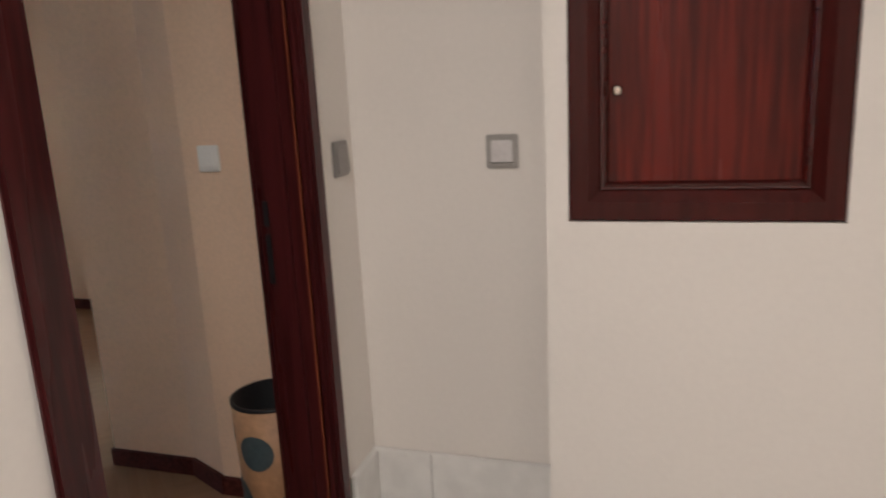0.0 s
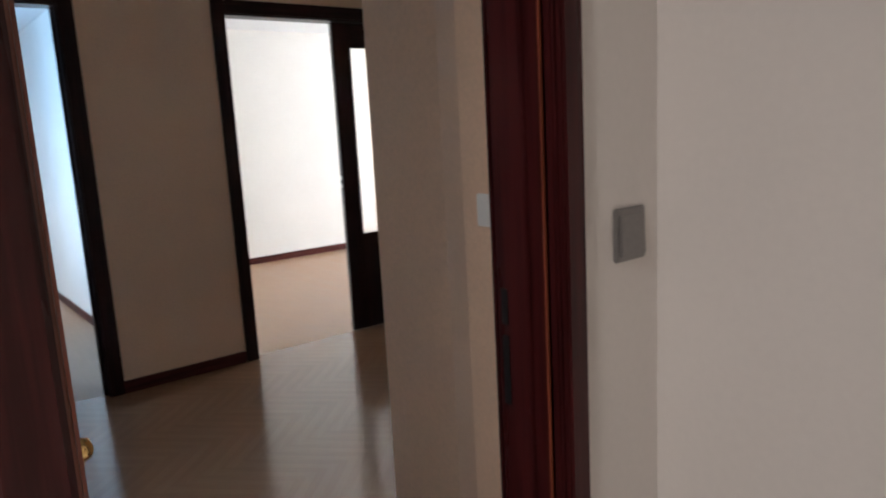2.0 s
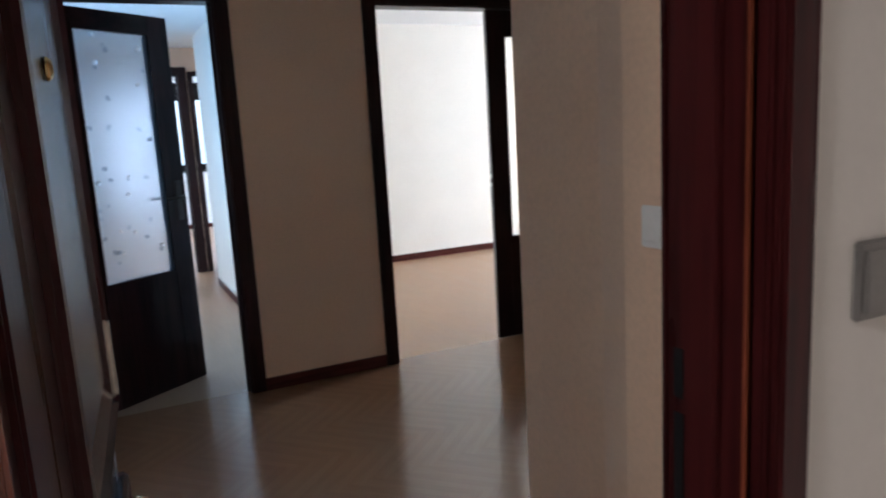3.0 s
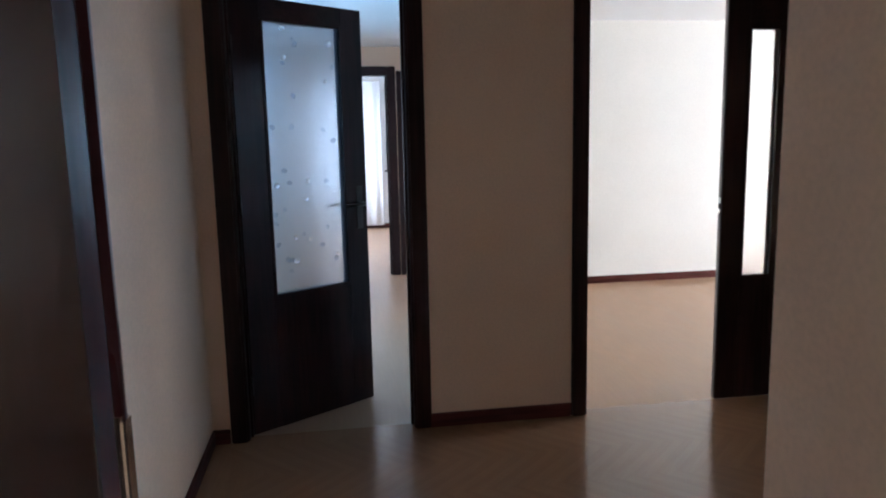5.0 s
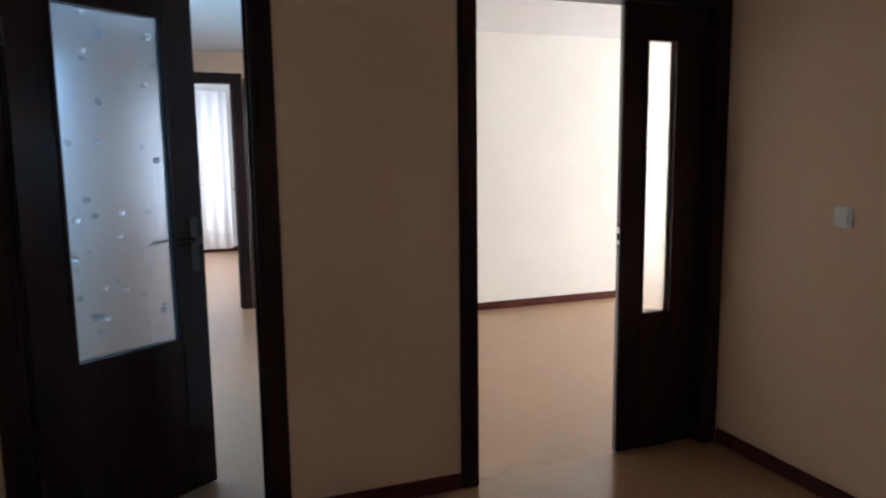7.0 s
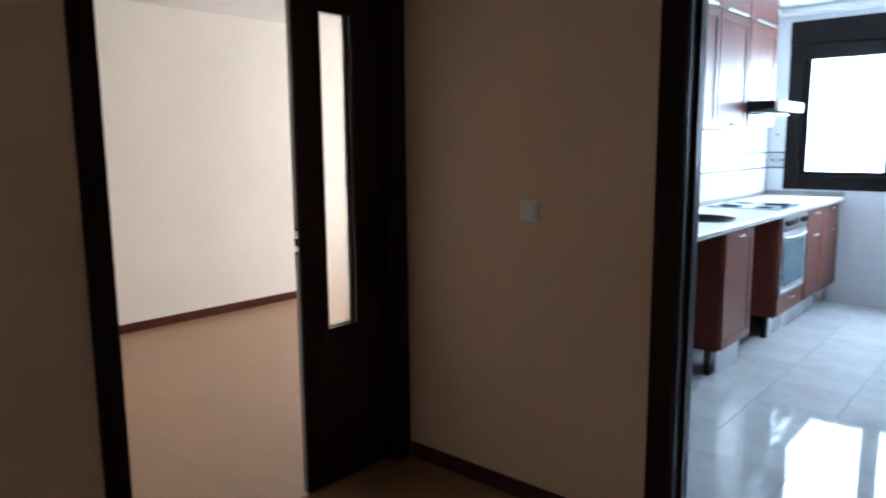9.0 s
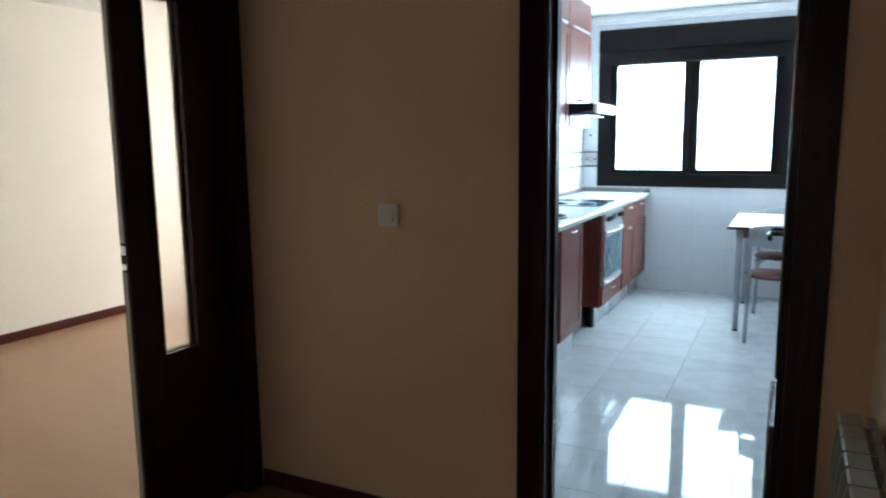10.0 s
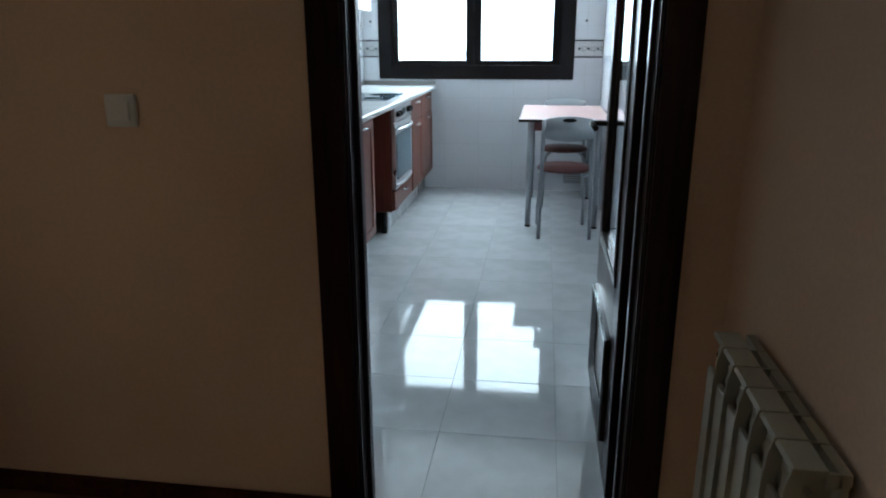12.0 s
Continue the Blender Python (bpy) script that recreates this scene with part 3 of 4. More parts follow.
def knob(root, name, x, y, z, s, mat, r=0.03):
    bm = bmesh.new()
    lathe(bm, [(r * 1.1, 0), (r * 1.1, 0.006), (r * 0.45, 0.010), (r * 0.4, 0.03), (r * 0.95, 0.045), (r, 0.055), (r * 0.8, 0.066), (0.004, 0.072)], (x, y, z), (0, s, 0))
    return part(name, bm, mat, root, "polished brass knob")


knob(ed, "door_knob", 0.37, 0.0, 0.835, -1, M_BRASS, 0.021)
part("escutcheon", boxes((0.752, 0.784, -0.022, 0.0, 0.88, 1.03)), M_PALE, ed, "pale brass lock escutcheon", bevel=0.005)
bm = bmesh.new()
lathe(bm, [(0.017, 0), (0.017, 0.003), (0.012, 0.009), (0.009, 0.005), (0.003, 0.003)], (0.485, -0.006, 1.455), (0, -1, 0), 28)
part("door_viewer", bm, M_BRASS, ed, "small brass door viewer")
part("lock_plate", boxes((0.79, 0.7925, 0.010, 0.034, 0.88, 1.07)), M_BRASS, ed, "brass lock plate on the edge", bevel=0.001)
part("lock_bolt", boxes((0.7925, 0.797, 0.014, 0.030, 0.93, 0.96)), M_STEEL, ed)


# ---- landing ----
def rocker(name, label, c, normal, w, h, mframe, mrock, gap=0.62, lip=False):
    """A flush wall switch: frame and rocker, on the wall at c facing normal."""
    root = thing(name, label, "light switch")
    root.matrix_world = Matrix.Translation(c) @ Vector(normal).to_track_quat('-Y', 'Z').to_matrix().to_4x4()
    part("frame", boxes((-w / 2, w / 2, -0.009, 0.0, -h / 2, h / 2)), mframe, root, bevel=0.003)
    bm = boxes((-w * gap / 2, w * gap / 2, -0.013, -0.0085, -h * gap / 2, h * gap / 2))
    for v in bm.verts:
        if v.co.z < 0 and v.co.y < -0.01:
            v.co.y -= 0.004
    part("rocker", bm, mrock, root, bevel=0.002)
    if lip:
        part("lower_lip", boxes((-w * 0.36, w * 0.36, -0.0145, -0.009, -h * 0.41, -h * 0.34)), mframe, root, bevel=0.0015)
        # a raised black bar stands in for the shadow line below the rocker
        part("lip_shadow", boxes((-w * 0.34, w * 0.34, -0.0152, -0.009, -h * 0.335, -h * 0.31)), M_BLACK, root, "black strip drawn as the shadow under the rocker")
    return root


rocker("landing_switch", "metallic grey light switch on the landing wall", (3.643, -1.80, 1.142), (0, -1, 0), 0.085, 0.088, M_GREYL, M_SATIN, 0.66, True)
rocker("door_bell", "flat grey bell push beside the entrance door", (3.215, -1.89, 1.14), (1, 0, 0), 0.085, 0.095, M_GREYP, M_GREYP, 0.8)
rocker("hall_switch", "white light switch beside the entrance", (2.735, -1.78, 1.14), (0, -1, 0), 0.075, 0.08, M_WHITEP, M_WHITEP)
rocker("hall_switch", "white light switch between living room and kitchen doors", (0.632, 0.0, 1.137), (0, -1, 0), 0.082, 0.08, M_WHITEP, M_WHITEP)

cup = thing("meter_cupboard", "mahogany cupboard door set into the landing wall", "cupboard")
part("door_frame", mitred(3.839, 4.411, 0.995, 1.998, [(0, -1.955), (0, -1.994), (0.004, -1.998), (0.042, -1.998), (0.066, -1.982), (0.068, -1.979), (0.068, -1.955)]), M_CUP, cup, "dark mitred frame")
part("back_board", boxes((3.8385, 4.4115, -1.95, -1.935, 0.9935, 1.9995)), M_MAHOGD, cup)
part("door_panel", boxes((3.909, 4.341, -1.966, -1.951, 1.065, 1.928)), M_MAHOG, cup, bevel=0.004)
part("moulding", mitred(3.9065, 4.3435, 1.0625, 1.9305, [(0, -1.957), (0, -1.980), (0.003, -1.985), (0.008, -1.986), (0.014, -1.980), (0.020, -1.970), (0.020, -1.957)]), M_MAHOGX, cup, "glossy sloping moulding")
for x in (3.985, 4.06, 4.13, 4.20, 4.27):
    part("board_joint", boxes((x, x + 0.003, -1.9672, -1.966, 1.085, 1.915)), M_MAHOG, cup)
bm = bmesh.new()
lathe(bm, [(0.012, 0), (0.012, 0.003), (0.006, 0.006), (0.006, 0.016), (0.011, 0.020), (0.012, 0.026), (0.004, 0.030)], (3.945, -1.962, 1.285), (0, -1, 0))
part("knob", bm, M_PALE, cup, "small pale brass knob")

pl = thing("landing_plinth", "white marble plinth slabs along the landing wall", "baseboard", kind="structure")
for r in ((3.2155, 3.233, -1.985, -1.818, -0.004, 0.255), (3.2155, 3.40, -1.818, -1.8005, -0.004, 0.255), (3.402, 3.784, -1.818, -1.8005, -0.004, 0.255),
          (3.776, 4.6, -2.018, -2.0005, -0.004, 0.27), (4.602, 5.5, -2.018, -2.0005, -0.004, 0.27), (3.1725, 3.19, -5.3, -2.887, -0.004, 0.26)):
    part("slab", boxes(r), M_MARBLE, pl, bevel=0.004)
lamp = thing("ceiling_lamp", "round white ceiling lamp of the landing, lit", "lamp")
bm = bmesh.new()
lathe(bm, [(0.2, 0), (0.2, 0.03), (0.17, 0.04), (0.01, 0.045)], (3.88, -3.95, 2.5), (0, 0, -1))
part("base", bm, M_WHITEP, lamp)
m = bpy.data.materials.new("lit_opal_diffuser")
m.use_nodes = True
m.node_tree.nodes["Principled BSDF"].inputs["Base Color"].default_value = (0.8, 0.78, 0.74, 1)
m.node_tree.nodes["Principled BSDF"].inputs["Emission Color"].default_value = (1.0, 0.9, 0.8, 1)
m.node_tree.nodes["Principled BSDF"].inputs["Emission Strength"].default_value = 2.0
bm = bmesh.new()
lathe(bm, [(0.205, 0.031), (0.205, 0.036), (0.165, 0.041), (0.165, 0.031)], (3.88, -3.95, 2.5), (0, 0, -1), 32, (False, False))
part("diffuser", bm, m, lamp, "lit opal ring")

# waste bin inside the entrance
bn = thing("waste_bin", "tan round paper bin with big slate-blue dots", "bin")
BX, BY = 2.955, -1.93
bm = bmesh.new()
lathe(bm, [(0.105, 0.0), (0.118, 0.46), (0.112, 0.46), (0.100, 0.012)], (BX, BY, 0.0), seg=40)
part("drum", bm, M_CORK, bn)
bm = bmesh.new()
lathe(bm, [(0.0985, 0.0135), (0.1105, 0.461), (0.119, 0.461), (0.119, 0.452)], (BX, BY, 0.0), seg=40, caps=(True, False))
part("liner", bm, M_BLACK, bn, "black bag folded over the rim")
for a, z, r in ((270, 0.325, 0.055), (224, 0.17, 0.06), (316, 0.14, 0.05), (190, 0.36, 0.05), (335, 0.36, 0.05)):
    bm = bmesh.new()
    c = bm.verts.new((0, 0, 0))
    rim = []
    for i in range(24):
        u, v = r * math.cos(i * math.pi / 12), r * math.sin(i * math.pi / 12)
        rad = 0.105 + 0.013 * (z + v) / 0.46 + 0.0012
        th = radians(a) + u / rad
        rim.append(bm.verts.new((BX + rad * math.cos(th), BY + rad * math.sin(th), z + v)))
    rad = 0.105 + 0.013 * z / 0.46 + 0.0012
    c.co = (BX + (rad + 0.0005) * math.cos(radians(a)), BY + (rad + 0.0005) * math.sin(radians(a)), z)
    mid = []
    for q in rim:
        th = (math.atan2(q.co.y - BY, q.co.x - BX) - radians(a) + math.pi) % (2 * math.pi) - math.pi
        th, zz = radians(a) + th / 2, (q.co.z + z) / 2
        rr = 0.105 + 0.013 * zz / 0.46 + 0.0013
        mid.append(bm.verts.new((BX + rr * math.cos(th), BY + rr * math.sin(th), zz)))
    for i in range(24):
        k = (i + 1) % 24
        bm.faces.new((rim[i], rim[k], mid[k], mid[i]))
        bm.faces.new((mid[i], mid[k], c))
    part("dot", bm, M_DOT, bn, "slate-blue dot")

# ---- hall radiator ----
rad = thing("radiator", "white cast aluminium radiator with open-topped sections", "radiator")
RX0, RX1 = 2.015, 2.098
n_sec = 6
for i in range(n_sec):
    y1 = -0.265 - i * 0.08
    y0 = y1 - 0.078
    bm = bmesh.new()
    box(bm, RX0, RX0 + 0.010, y0 + 0.003, y1 - 0.003, 0.13, 0.668)
    box(bm, RX0 + 0.010, RX1 - 0.006, (y0 + y1) / 2 - 0.012, (y0 + y1) / 2 + 0.012, 0.13, 0.72)
    box(bm, RX0 + 0.03, RX0 + 0.038, y0 + 0.004, y1 - 0.004, 0.14, 0.70)
    box(bm, RX1 - 0.012, RX1, y0 + 0.003, y1 - 0.003, 0.13, 0.72)
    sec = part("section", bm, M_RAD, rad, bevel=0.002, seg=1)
    bm = bmesh.new()
    prof = [(RX0 + 0.004, 0.736), (RX0 + 0.008, 0.742), (RX0 + 0.052, 0.742), (RX0 + 0.052, 0.733), (RX0 + 0.008, 0.733)]
    lo = [bm.verts.new((x, y0 + 0.001, z)) for x, z in prof]
    hi = [bm.verts.new((x, y1 - 0.001, z)) for x, z in prof]
    bm.faces.new(lo)
    bm.faces.new(hi[::-1])
    for a in range(len(prof)):
        b = (a + 1) % len(prof)
        bm.faces.new((lo[a], hi[a], hi[b], lo[b]))
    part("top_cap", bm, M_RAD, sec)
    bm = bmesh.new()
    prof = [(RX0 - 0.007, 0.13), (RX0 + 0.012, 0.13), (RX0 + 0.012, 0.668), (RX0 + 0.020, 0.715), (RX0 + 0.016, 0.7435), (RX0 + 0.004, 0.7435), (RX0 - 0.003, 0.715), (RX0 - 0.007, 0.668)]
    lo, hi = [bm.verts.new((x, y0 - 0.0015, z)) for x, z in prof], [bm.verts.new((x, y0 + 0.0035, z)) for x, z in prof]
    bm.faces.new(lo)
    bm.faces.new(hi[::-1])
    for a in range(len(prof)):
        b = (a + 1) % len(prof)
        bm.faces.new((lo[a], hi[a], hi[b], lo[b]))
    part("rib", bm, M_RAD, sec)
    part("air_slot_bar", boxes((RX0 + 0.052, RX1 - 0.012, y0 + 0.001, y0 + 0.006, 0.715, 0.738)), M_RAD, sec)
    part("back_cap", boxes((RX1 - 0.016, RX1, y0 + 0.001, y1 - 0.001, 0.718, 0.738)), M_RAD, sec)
for z in (0.19, 0.66):
    bm = bmesh.new()
    cyl(bm, ((RX0 + RX1) / 2, -0.235, z), ((RX0 + RX1) / 2, -0.77, z), 0.018)
    part("manifold", bm, M_RAD, rad)
bm = bmesh.new()
tube(bm, [((RX0 + RX1) / 2, -0.235, 0.66), ((RX0 + RX1) / 2, -0.20, 0.66), *arc(((RX0 + RX1) / 2, -0.20, 0.66), ((RX0 + RX1) / 2, -0.18, 0.66), (RX1, -0.18, 0.66), 4), (2.114, -0.18, 0.66)], 0.009)
part("valve", bm, M_BRASS, rad)
for y in (-0.35, -0.66):
    part("bracket", boxes((RX1, 2.1125, y - 0.01, y + 0.01, 0.60, 0.70)), M_RAD, rad)


# ---- kitchen ----
def window(name, label, x0, x1, z0, z1, y, lights, box_h, mat, f=0.06):
    """A sliding window with an outer frame, sashes and a roller-shutter box above."""
    root = thing(name, label, "window", kind="structure")
    part("shutter_box", boxes((x0, x1, y - 0.03, y + 0.14, z1 - box_h, z1)), mat, root, bevel=0.006)
    top = z1 - box_h
    for r in ((x0, x0 + f, z0, top), (x1 - f, x1, z0, top), (x0 + f, x1 - f, z0, z0 + f), (x0 + f, x1 - f, top - f, top)):
        part("window_frame", boxes((r[0], r[1], y - 0.015, y + 0.11, r[2], r[3])), mat, root, bevel=0.005)
    for g0, g1, h0, h1, d in lights:
        s = part("sash", ring(g0 - 0.07, g1 + 0.07, h0 - 0.07, h1 + 0.06, 0.06, y + 0.02 + d, y + 0.05 + d), mat, root, bevel=0.004)
        p = part("pane", boxes((g0 - 0.02, g1 + 0.02, y + 0.032 + d, y + 0.036 + d, h0 - 0.02, h1 + 0.02)), M_CLEAR, s)
        p.visible_shadow = False
        part("glazing_bead", ring(g0 - 0.012, g1 + 0.012, h0 - 0.012, h1 + 0.012, 0.012, y + 0.014 + d, y + 0.021 + d), mat, s, bevel=0.002)
    return root


kw = window("window_kitchen", "dark brown aluminium sliding window with shutter box", 0.22, 1.903, 0.96, 2.393, 4.6,
            ((0.393, 0.982, 1.118, 2.071, 0.0), (1.113, 1.717, 1.118, 2.071, 0.032)), 0.20, M_ALU, 0.118)
part("catch", boxes((1.037, 1.055, 4.595, 4.625, 1.52, 1.64)), M_BLACK, kw, "black window catch", bevel=0.003)
window("window_living", "dark brown aluminium balcony window", -2.75, -0.45, 0.25, 2.2, 4.6, ((-2.55, -1.70, 0.42, 1.96, 0.0), (-1.5, -0.65, 0.42, 1.96, 0.032)), 0.1, M_ALU)
# added window behind the corridor door, only there for the bluish fill light
window("added_window_corridor", "unseen side window added to let light into the corridor", -2.3, -0.9, 0.7, 2.1, -3.16, ((-2.15, -1.68, 0.85, 1.9, 0.0), (-1.52, -1.05, 0.85, 1.9, 0.032)), 0.05, M_ALU)
# hidden window added in the far room's south wall to carry its fill light
window("added_window_far_room", "unseen aluminium window added to let light into the far room", -7.0, -5.4, 0.7, 2.1, -4.09, ((-6.85, -6.28, 0.85, 1.9, 0.0), (-6.12, -5.55, 0.85, 1.9, 0.032)), 0.05, M_ALU)

fw = thing("window_far_room_side", "dark framed window beside the curtain of the far room", "window", kind="structure")
part("shutter_box", boxes((-8.30, -8.17, -1.60, -0.50, 2.03, 2.30)), M_ALU, fw, "dark roller-shutter box", bevel=0.006)
for r in ((-1.60, -1.555, 0.93, 2.03), (-0.545, -0.50, 0.93, 2.03), (-1.072, -1.028, 0.93, 2.03)):
    part("window_frame", boxes((-8.29, -8.19, *r)), M_ALU, fw, bevel=0.004)
part("window_frame", boxes((-8.29, -8.19, -1.555, -0.545, 0.93, 1.03)), M_ALU, fw, bevel=0.004)
for y0, y1 in ((-1.553, -1.074), (-1.026, -0.547)):
    part("pane", boxes((-8.255, -8.249, y0, y1, 1.032, 2.028)), M_CLEAR, fw).visible_shadow = False
part("sill", boxes((-8.199, -8.14, -1.64, -0.46, 0.905, 0.929)), M_ALU, fw, "dark window sill", bevel=0.004)

m = bpy.data.materials.new("bright_overcast_sky")
m.use_nodes = True
m.node_tree.nodes["Principled BSDF"].inputs["Base Color"].default_value = (0.7, 0.75, 0.8, 1)
m.node_tree.nodes["Principled BSDF"].inputs["Emission Color"].default_value = (0.80, 0.90, 1.0, 1)
m.node_tree.nodes["Principled BSDF"].inputs["Emission Strength"].default_value = 0.9
slab("backdrop", -9.62, -9.60, -3.2, 1.2, 0.2, 3.6, m, "bright overcast sky outside the far window", "sky")

ct = thing("curtain", "white sheer curtain hanging in soft folds", "curtain")
bm = bmesh.new()
rows = []
for i in range(178):
    y = -3.45 + i * 0.01
    d = 0.010 * math.sin(y * 41.0) + 0.010 * math.sin(y * 17.3 + 1.2)
    rows.append([bm.verts.new((-8.09 + d * k, y + 0.006 * math.sin(y * 23) * (1 - k), z)) for z, k in ((2.32, 0.55), (1.5, 0.9), (0.7, 1.0), (0.055, 1.1))])
for a, b in zip(rows, rows[1:]):
    for k in range(3):
        bm.faces.new((a[k], b[k], b[k + 1], a[k + 1])).smooth = True
drape = part("drape", bm, M_CURTAINF, ct)
thick = drape.modifiers.new("thickness", 'SOLIDIFY')
thick.thickness = 0.002
bm = bmesh.new()
cyl(bm, (-8.09, -3.5, 2.335), (-8.09, -1.70, 2.335), 0.012)
part("rail", bm, M_WHITEP, ct, "white curtain rail")
for y in (-3.35, -1.85):
    part("bracket", boxes((-8.2, -8.08, y - 0.008, y + 0.008, 2.346, 2.362)), M_WHITEP, ct)

cor = thing("kitchen_cornice", "white plaster cornice under the kitchen ceiling", "cornice", kind="structure")
part("moulding", boxes((0.08, 2.14, 4.54, 4.6, 2.44, HK), (0.08, 0.14, 3.60, 4.54, 2.44, HK)), M_CEIL, cor, bevel=0.02, seg=3)
bd = thing("tile_border", "grey relief border tiles round the kitchen wall", "tile border", kind="structure")
for x0, x1 in ((0.08, 0.22), (1.903, 2.14)):
    n = max(1, round((x1 - x0) / 0.2))
    for i in range(n):
        a, b = x0 + (x1 - x0) * i / n, x0 + (x1 - x0) * (i + 1) / n
        part("border_tile", boxes((a + 0.001, b - 0.001, 4.595, 4.6, 1.16, 1.27)), M_BORDER, bd, bevel=0.001)
    part("upper_list", boxes((x0, x1, 4.592, 4.6, 1.275, 1.288)), M_LIST, bd)
    part("lower_list", boxes((x0, x1, 4.592, 4.6, 1.142, 1.155)), M_LIST, bd)
for i in range(16):
    part("border_tile", boxes((0.08, 0.085, 1.28 + i * 0.2, 1.478 + i * 0.2, 1.16, 1.27)), M_BORDER, bd)
part("upper_list", boxes((0.08, 0.088, 1.28, 4.592, 1.275, 1.288)), M_LIST, bd)
part("lower_list", boxes((0.08, 0.088, 1.28, 4.592, 1.142, 1.155)), M_LIST, bd)
for i in range(14):
    part("border_tile", boxes((2.135, 2.14, 1.7 + i * 0.2, 1.898 + i * 0.2, 1.16, 1.27)), M_BORDER, bd)
part("upper_list", boxes((2.132, 2.14, 1.7, 4.592, 1.275, 1.288)), M_LIST, bd)
part("lower_list", boxes((2.132, 2.14, 1.7, 4.592, 1.142, 1.155)), M_LIST, bd)

for x0, x1 in ((0.08, 0.22), (1.903, 2.14)):
    for i in range(round((x1 - x0) / 0.077)):
        x = x0 + 0.038 + i * 0.077
        part("border_diamond", boxes((-0.010, 0.010, -0.0065, -0.004, -0.010, 0.010), m=pose(x, 4.6, 1.215) @ Matrix.Rotation(radians(45), 4, 'Y')), M_LIST, bd, "dark diamond inlay")
        part("border_square", ring(x + 0.022, x + 0.056, 1.198, 1.232, 0.003, 4.5935, 4.596), M_LIST, bd)
for i in range(42):
    part("border_diamond", boxes((0.004, 0.0065, -0.010, 0.010, -0.010, 0.010), m=pose(0.08, 1.34 + i * 0.077, 1.215, 45, 0, 0)), M_LIST, bd, "dark diamond inlay")
for x, z in ((0.15, 1.44), (1.99, 1.44), (1.99, 1.74), (0.15, 1.74)):
    part("tile_inset", boxes((-0.009, 0.009, -0.003, -0.0005, -0.009, 0.009), m=pose(x, 4.6, z) @ Matrix.Rotation(radians(45), 4, 'Y')), M_LIST, bd, "small dark tile inset")

FX = 0.685


def bow(root, x, y0, y1, z, vertical=False):
    bm = bmesh.new()
    if vertical:
        tube(bm, [(x, y0, z - 0.05), *arc((x, y0, z - 0.05), (x + 0.035, y0, z), (x, y0, z + 0.05), 8)], 0.006, 8)
    else:
        tube(bm, arc((x, y0, z), (x + 0.045, (y0 + y1) / 2, z), (x, y1, z), 10), 0.007, 8)
    return part("handle", bm, M_STEEL, root, "bow-shaped steel handle")


def base_unit(label, y0, y1, fronts, z0=0.16):
    root = thing("base_cabinet", label, "kitchen cabinet", "kitchen base cabinets")
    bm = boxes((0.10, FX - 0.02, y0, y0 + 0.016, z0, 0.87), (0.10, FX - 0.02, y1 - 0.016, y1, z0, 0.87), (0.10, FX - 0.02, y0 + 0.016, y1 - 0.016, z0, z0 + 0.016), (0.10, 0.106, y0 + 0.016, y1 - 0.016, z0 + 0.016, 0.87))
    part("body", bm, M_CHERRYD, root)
    for a, b, c, d, kind in fronts:
        dr = part("drawer_front" if kind == "drawer" else "cabinet_door", boxes((FX - 0.019, FX, a + 0.002, b - 0.002, c, d)), M_CHERRY, root, bevel=0.003)
        if kind == "door":
            part("raised_frame", boxes((FX, FX + 0.006, a + 0.004, a + 0.06, c + 0.004, d - 0.004), (FX, FX + 0.006, b - 0.06, b - 0.004, c + 0.004, d - 0.004), (FX, FX + 0.006, a + 0.06, b - 0.06, c + 0.004, c + 0.06), (FX, FX + 0.006, a + 0.06, b - 0.06, d - 0.06, d - 0.004)), M_CHERRY, dr, bevel=0.002)
        m = (a + b) / 2
        bow(dr, FX + 0.004, m - 0.05, m + 0.05, d - 0.035)
    for y in (y0 + 0.05, y1 - 0.05):
        for x in (0.20, FX - 0.09):
            bm = bmesh.new()
            cyl(bm, (x, y, 0.0), (x, y, z0), 0.022, 0.019, 14)
            part("leg", bm, M_BLACK, root, "black plastic adjustable leg")
    return root


base_unit("cherry base cabinet on black legs, plinth missing", 1.89, 2.37, [(1.89, 2.37, 0.17, 0.865, "door")])
base_unit("cherry oven cabinet on black legs", 2.95, 3.60, [(2.955, 3.595, 0.17, 0.30, "plain")])
base_unit("cherry drawer cabinet beside the oven", 3.605, 4.05, [(3.605, 4.05, 0.70, 0.865, "drawer"), (3.605, 4.05, 0.17, 0.695, "door")])
base_unit("cherry corner cabinet under the window", 4.055, 4.595, [(4.055, 4.58, 0.70, 0.865, "drawer"), (4.055, 4.58, 0.17, 0.695, "door")])
kick = thing("kitchen_plinth", "steel-grey kitchen plinth strip", "plinth")
part("strip", boxes((0.60, 0.615, 3.02, 4.59, 0.004, 0.155)), M_STEEL, kick)
kick = thing("kitchen_plinth", "short steel-grey kitchen plinth strip", "plinth")
part("strip", boxes((0.62, 0.635, 1.97, 2.36, 0.004, 0.155)), M_STEEL, kick)

ov = thing("oven", "built-in steel oven with dark glass door", "oven")
part("body", boxes((0.14, FX - 0.02, 2.98, 3.57, 0.31, 0.86)), M_BLACK, ov)
part("control_panel", boxes((FX - 0.02, FX + 0.004, 2.975, 3.575, 0.765, 0.865)), M_STEEL, ov, "brushed steel control panel", bevel=0.003)
od = part("oven_door", boxes((FX - 0.02, FX + 0.006, 2.975, 3.575, 0.31, 0.76)), M_STEEL, ov, bevel=0.004)
part("oven_glass", boxes((FX + 0.006, FX + 0.009, 3.02, 3.53, 0.37, 0.68)), M_OVEN, od, "dark oven glass with a bluish reflection in its colour", bevel=0.001)
bm = bmesh.new()
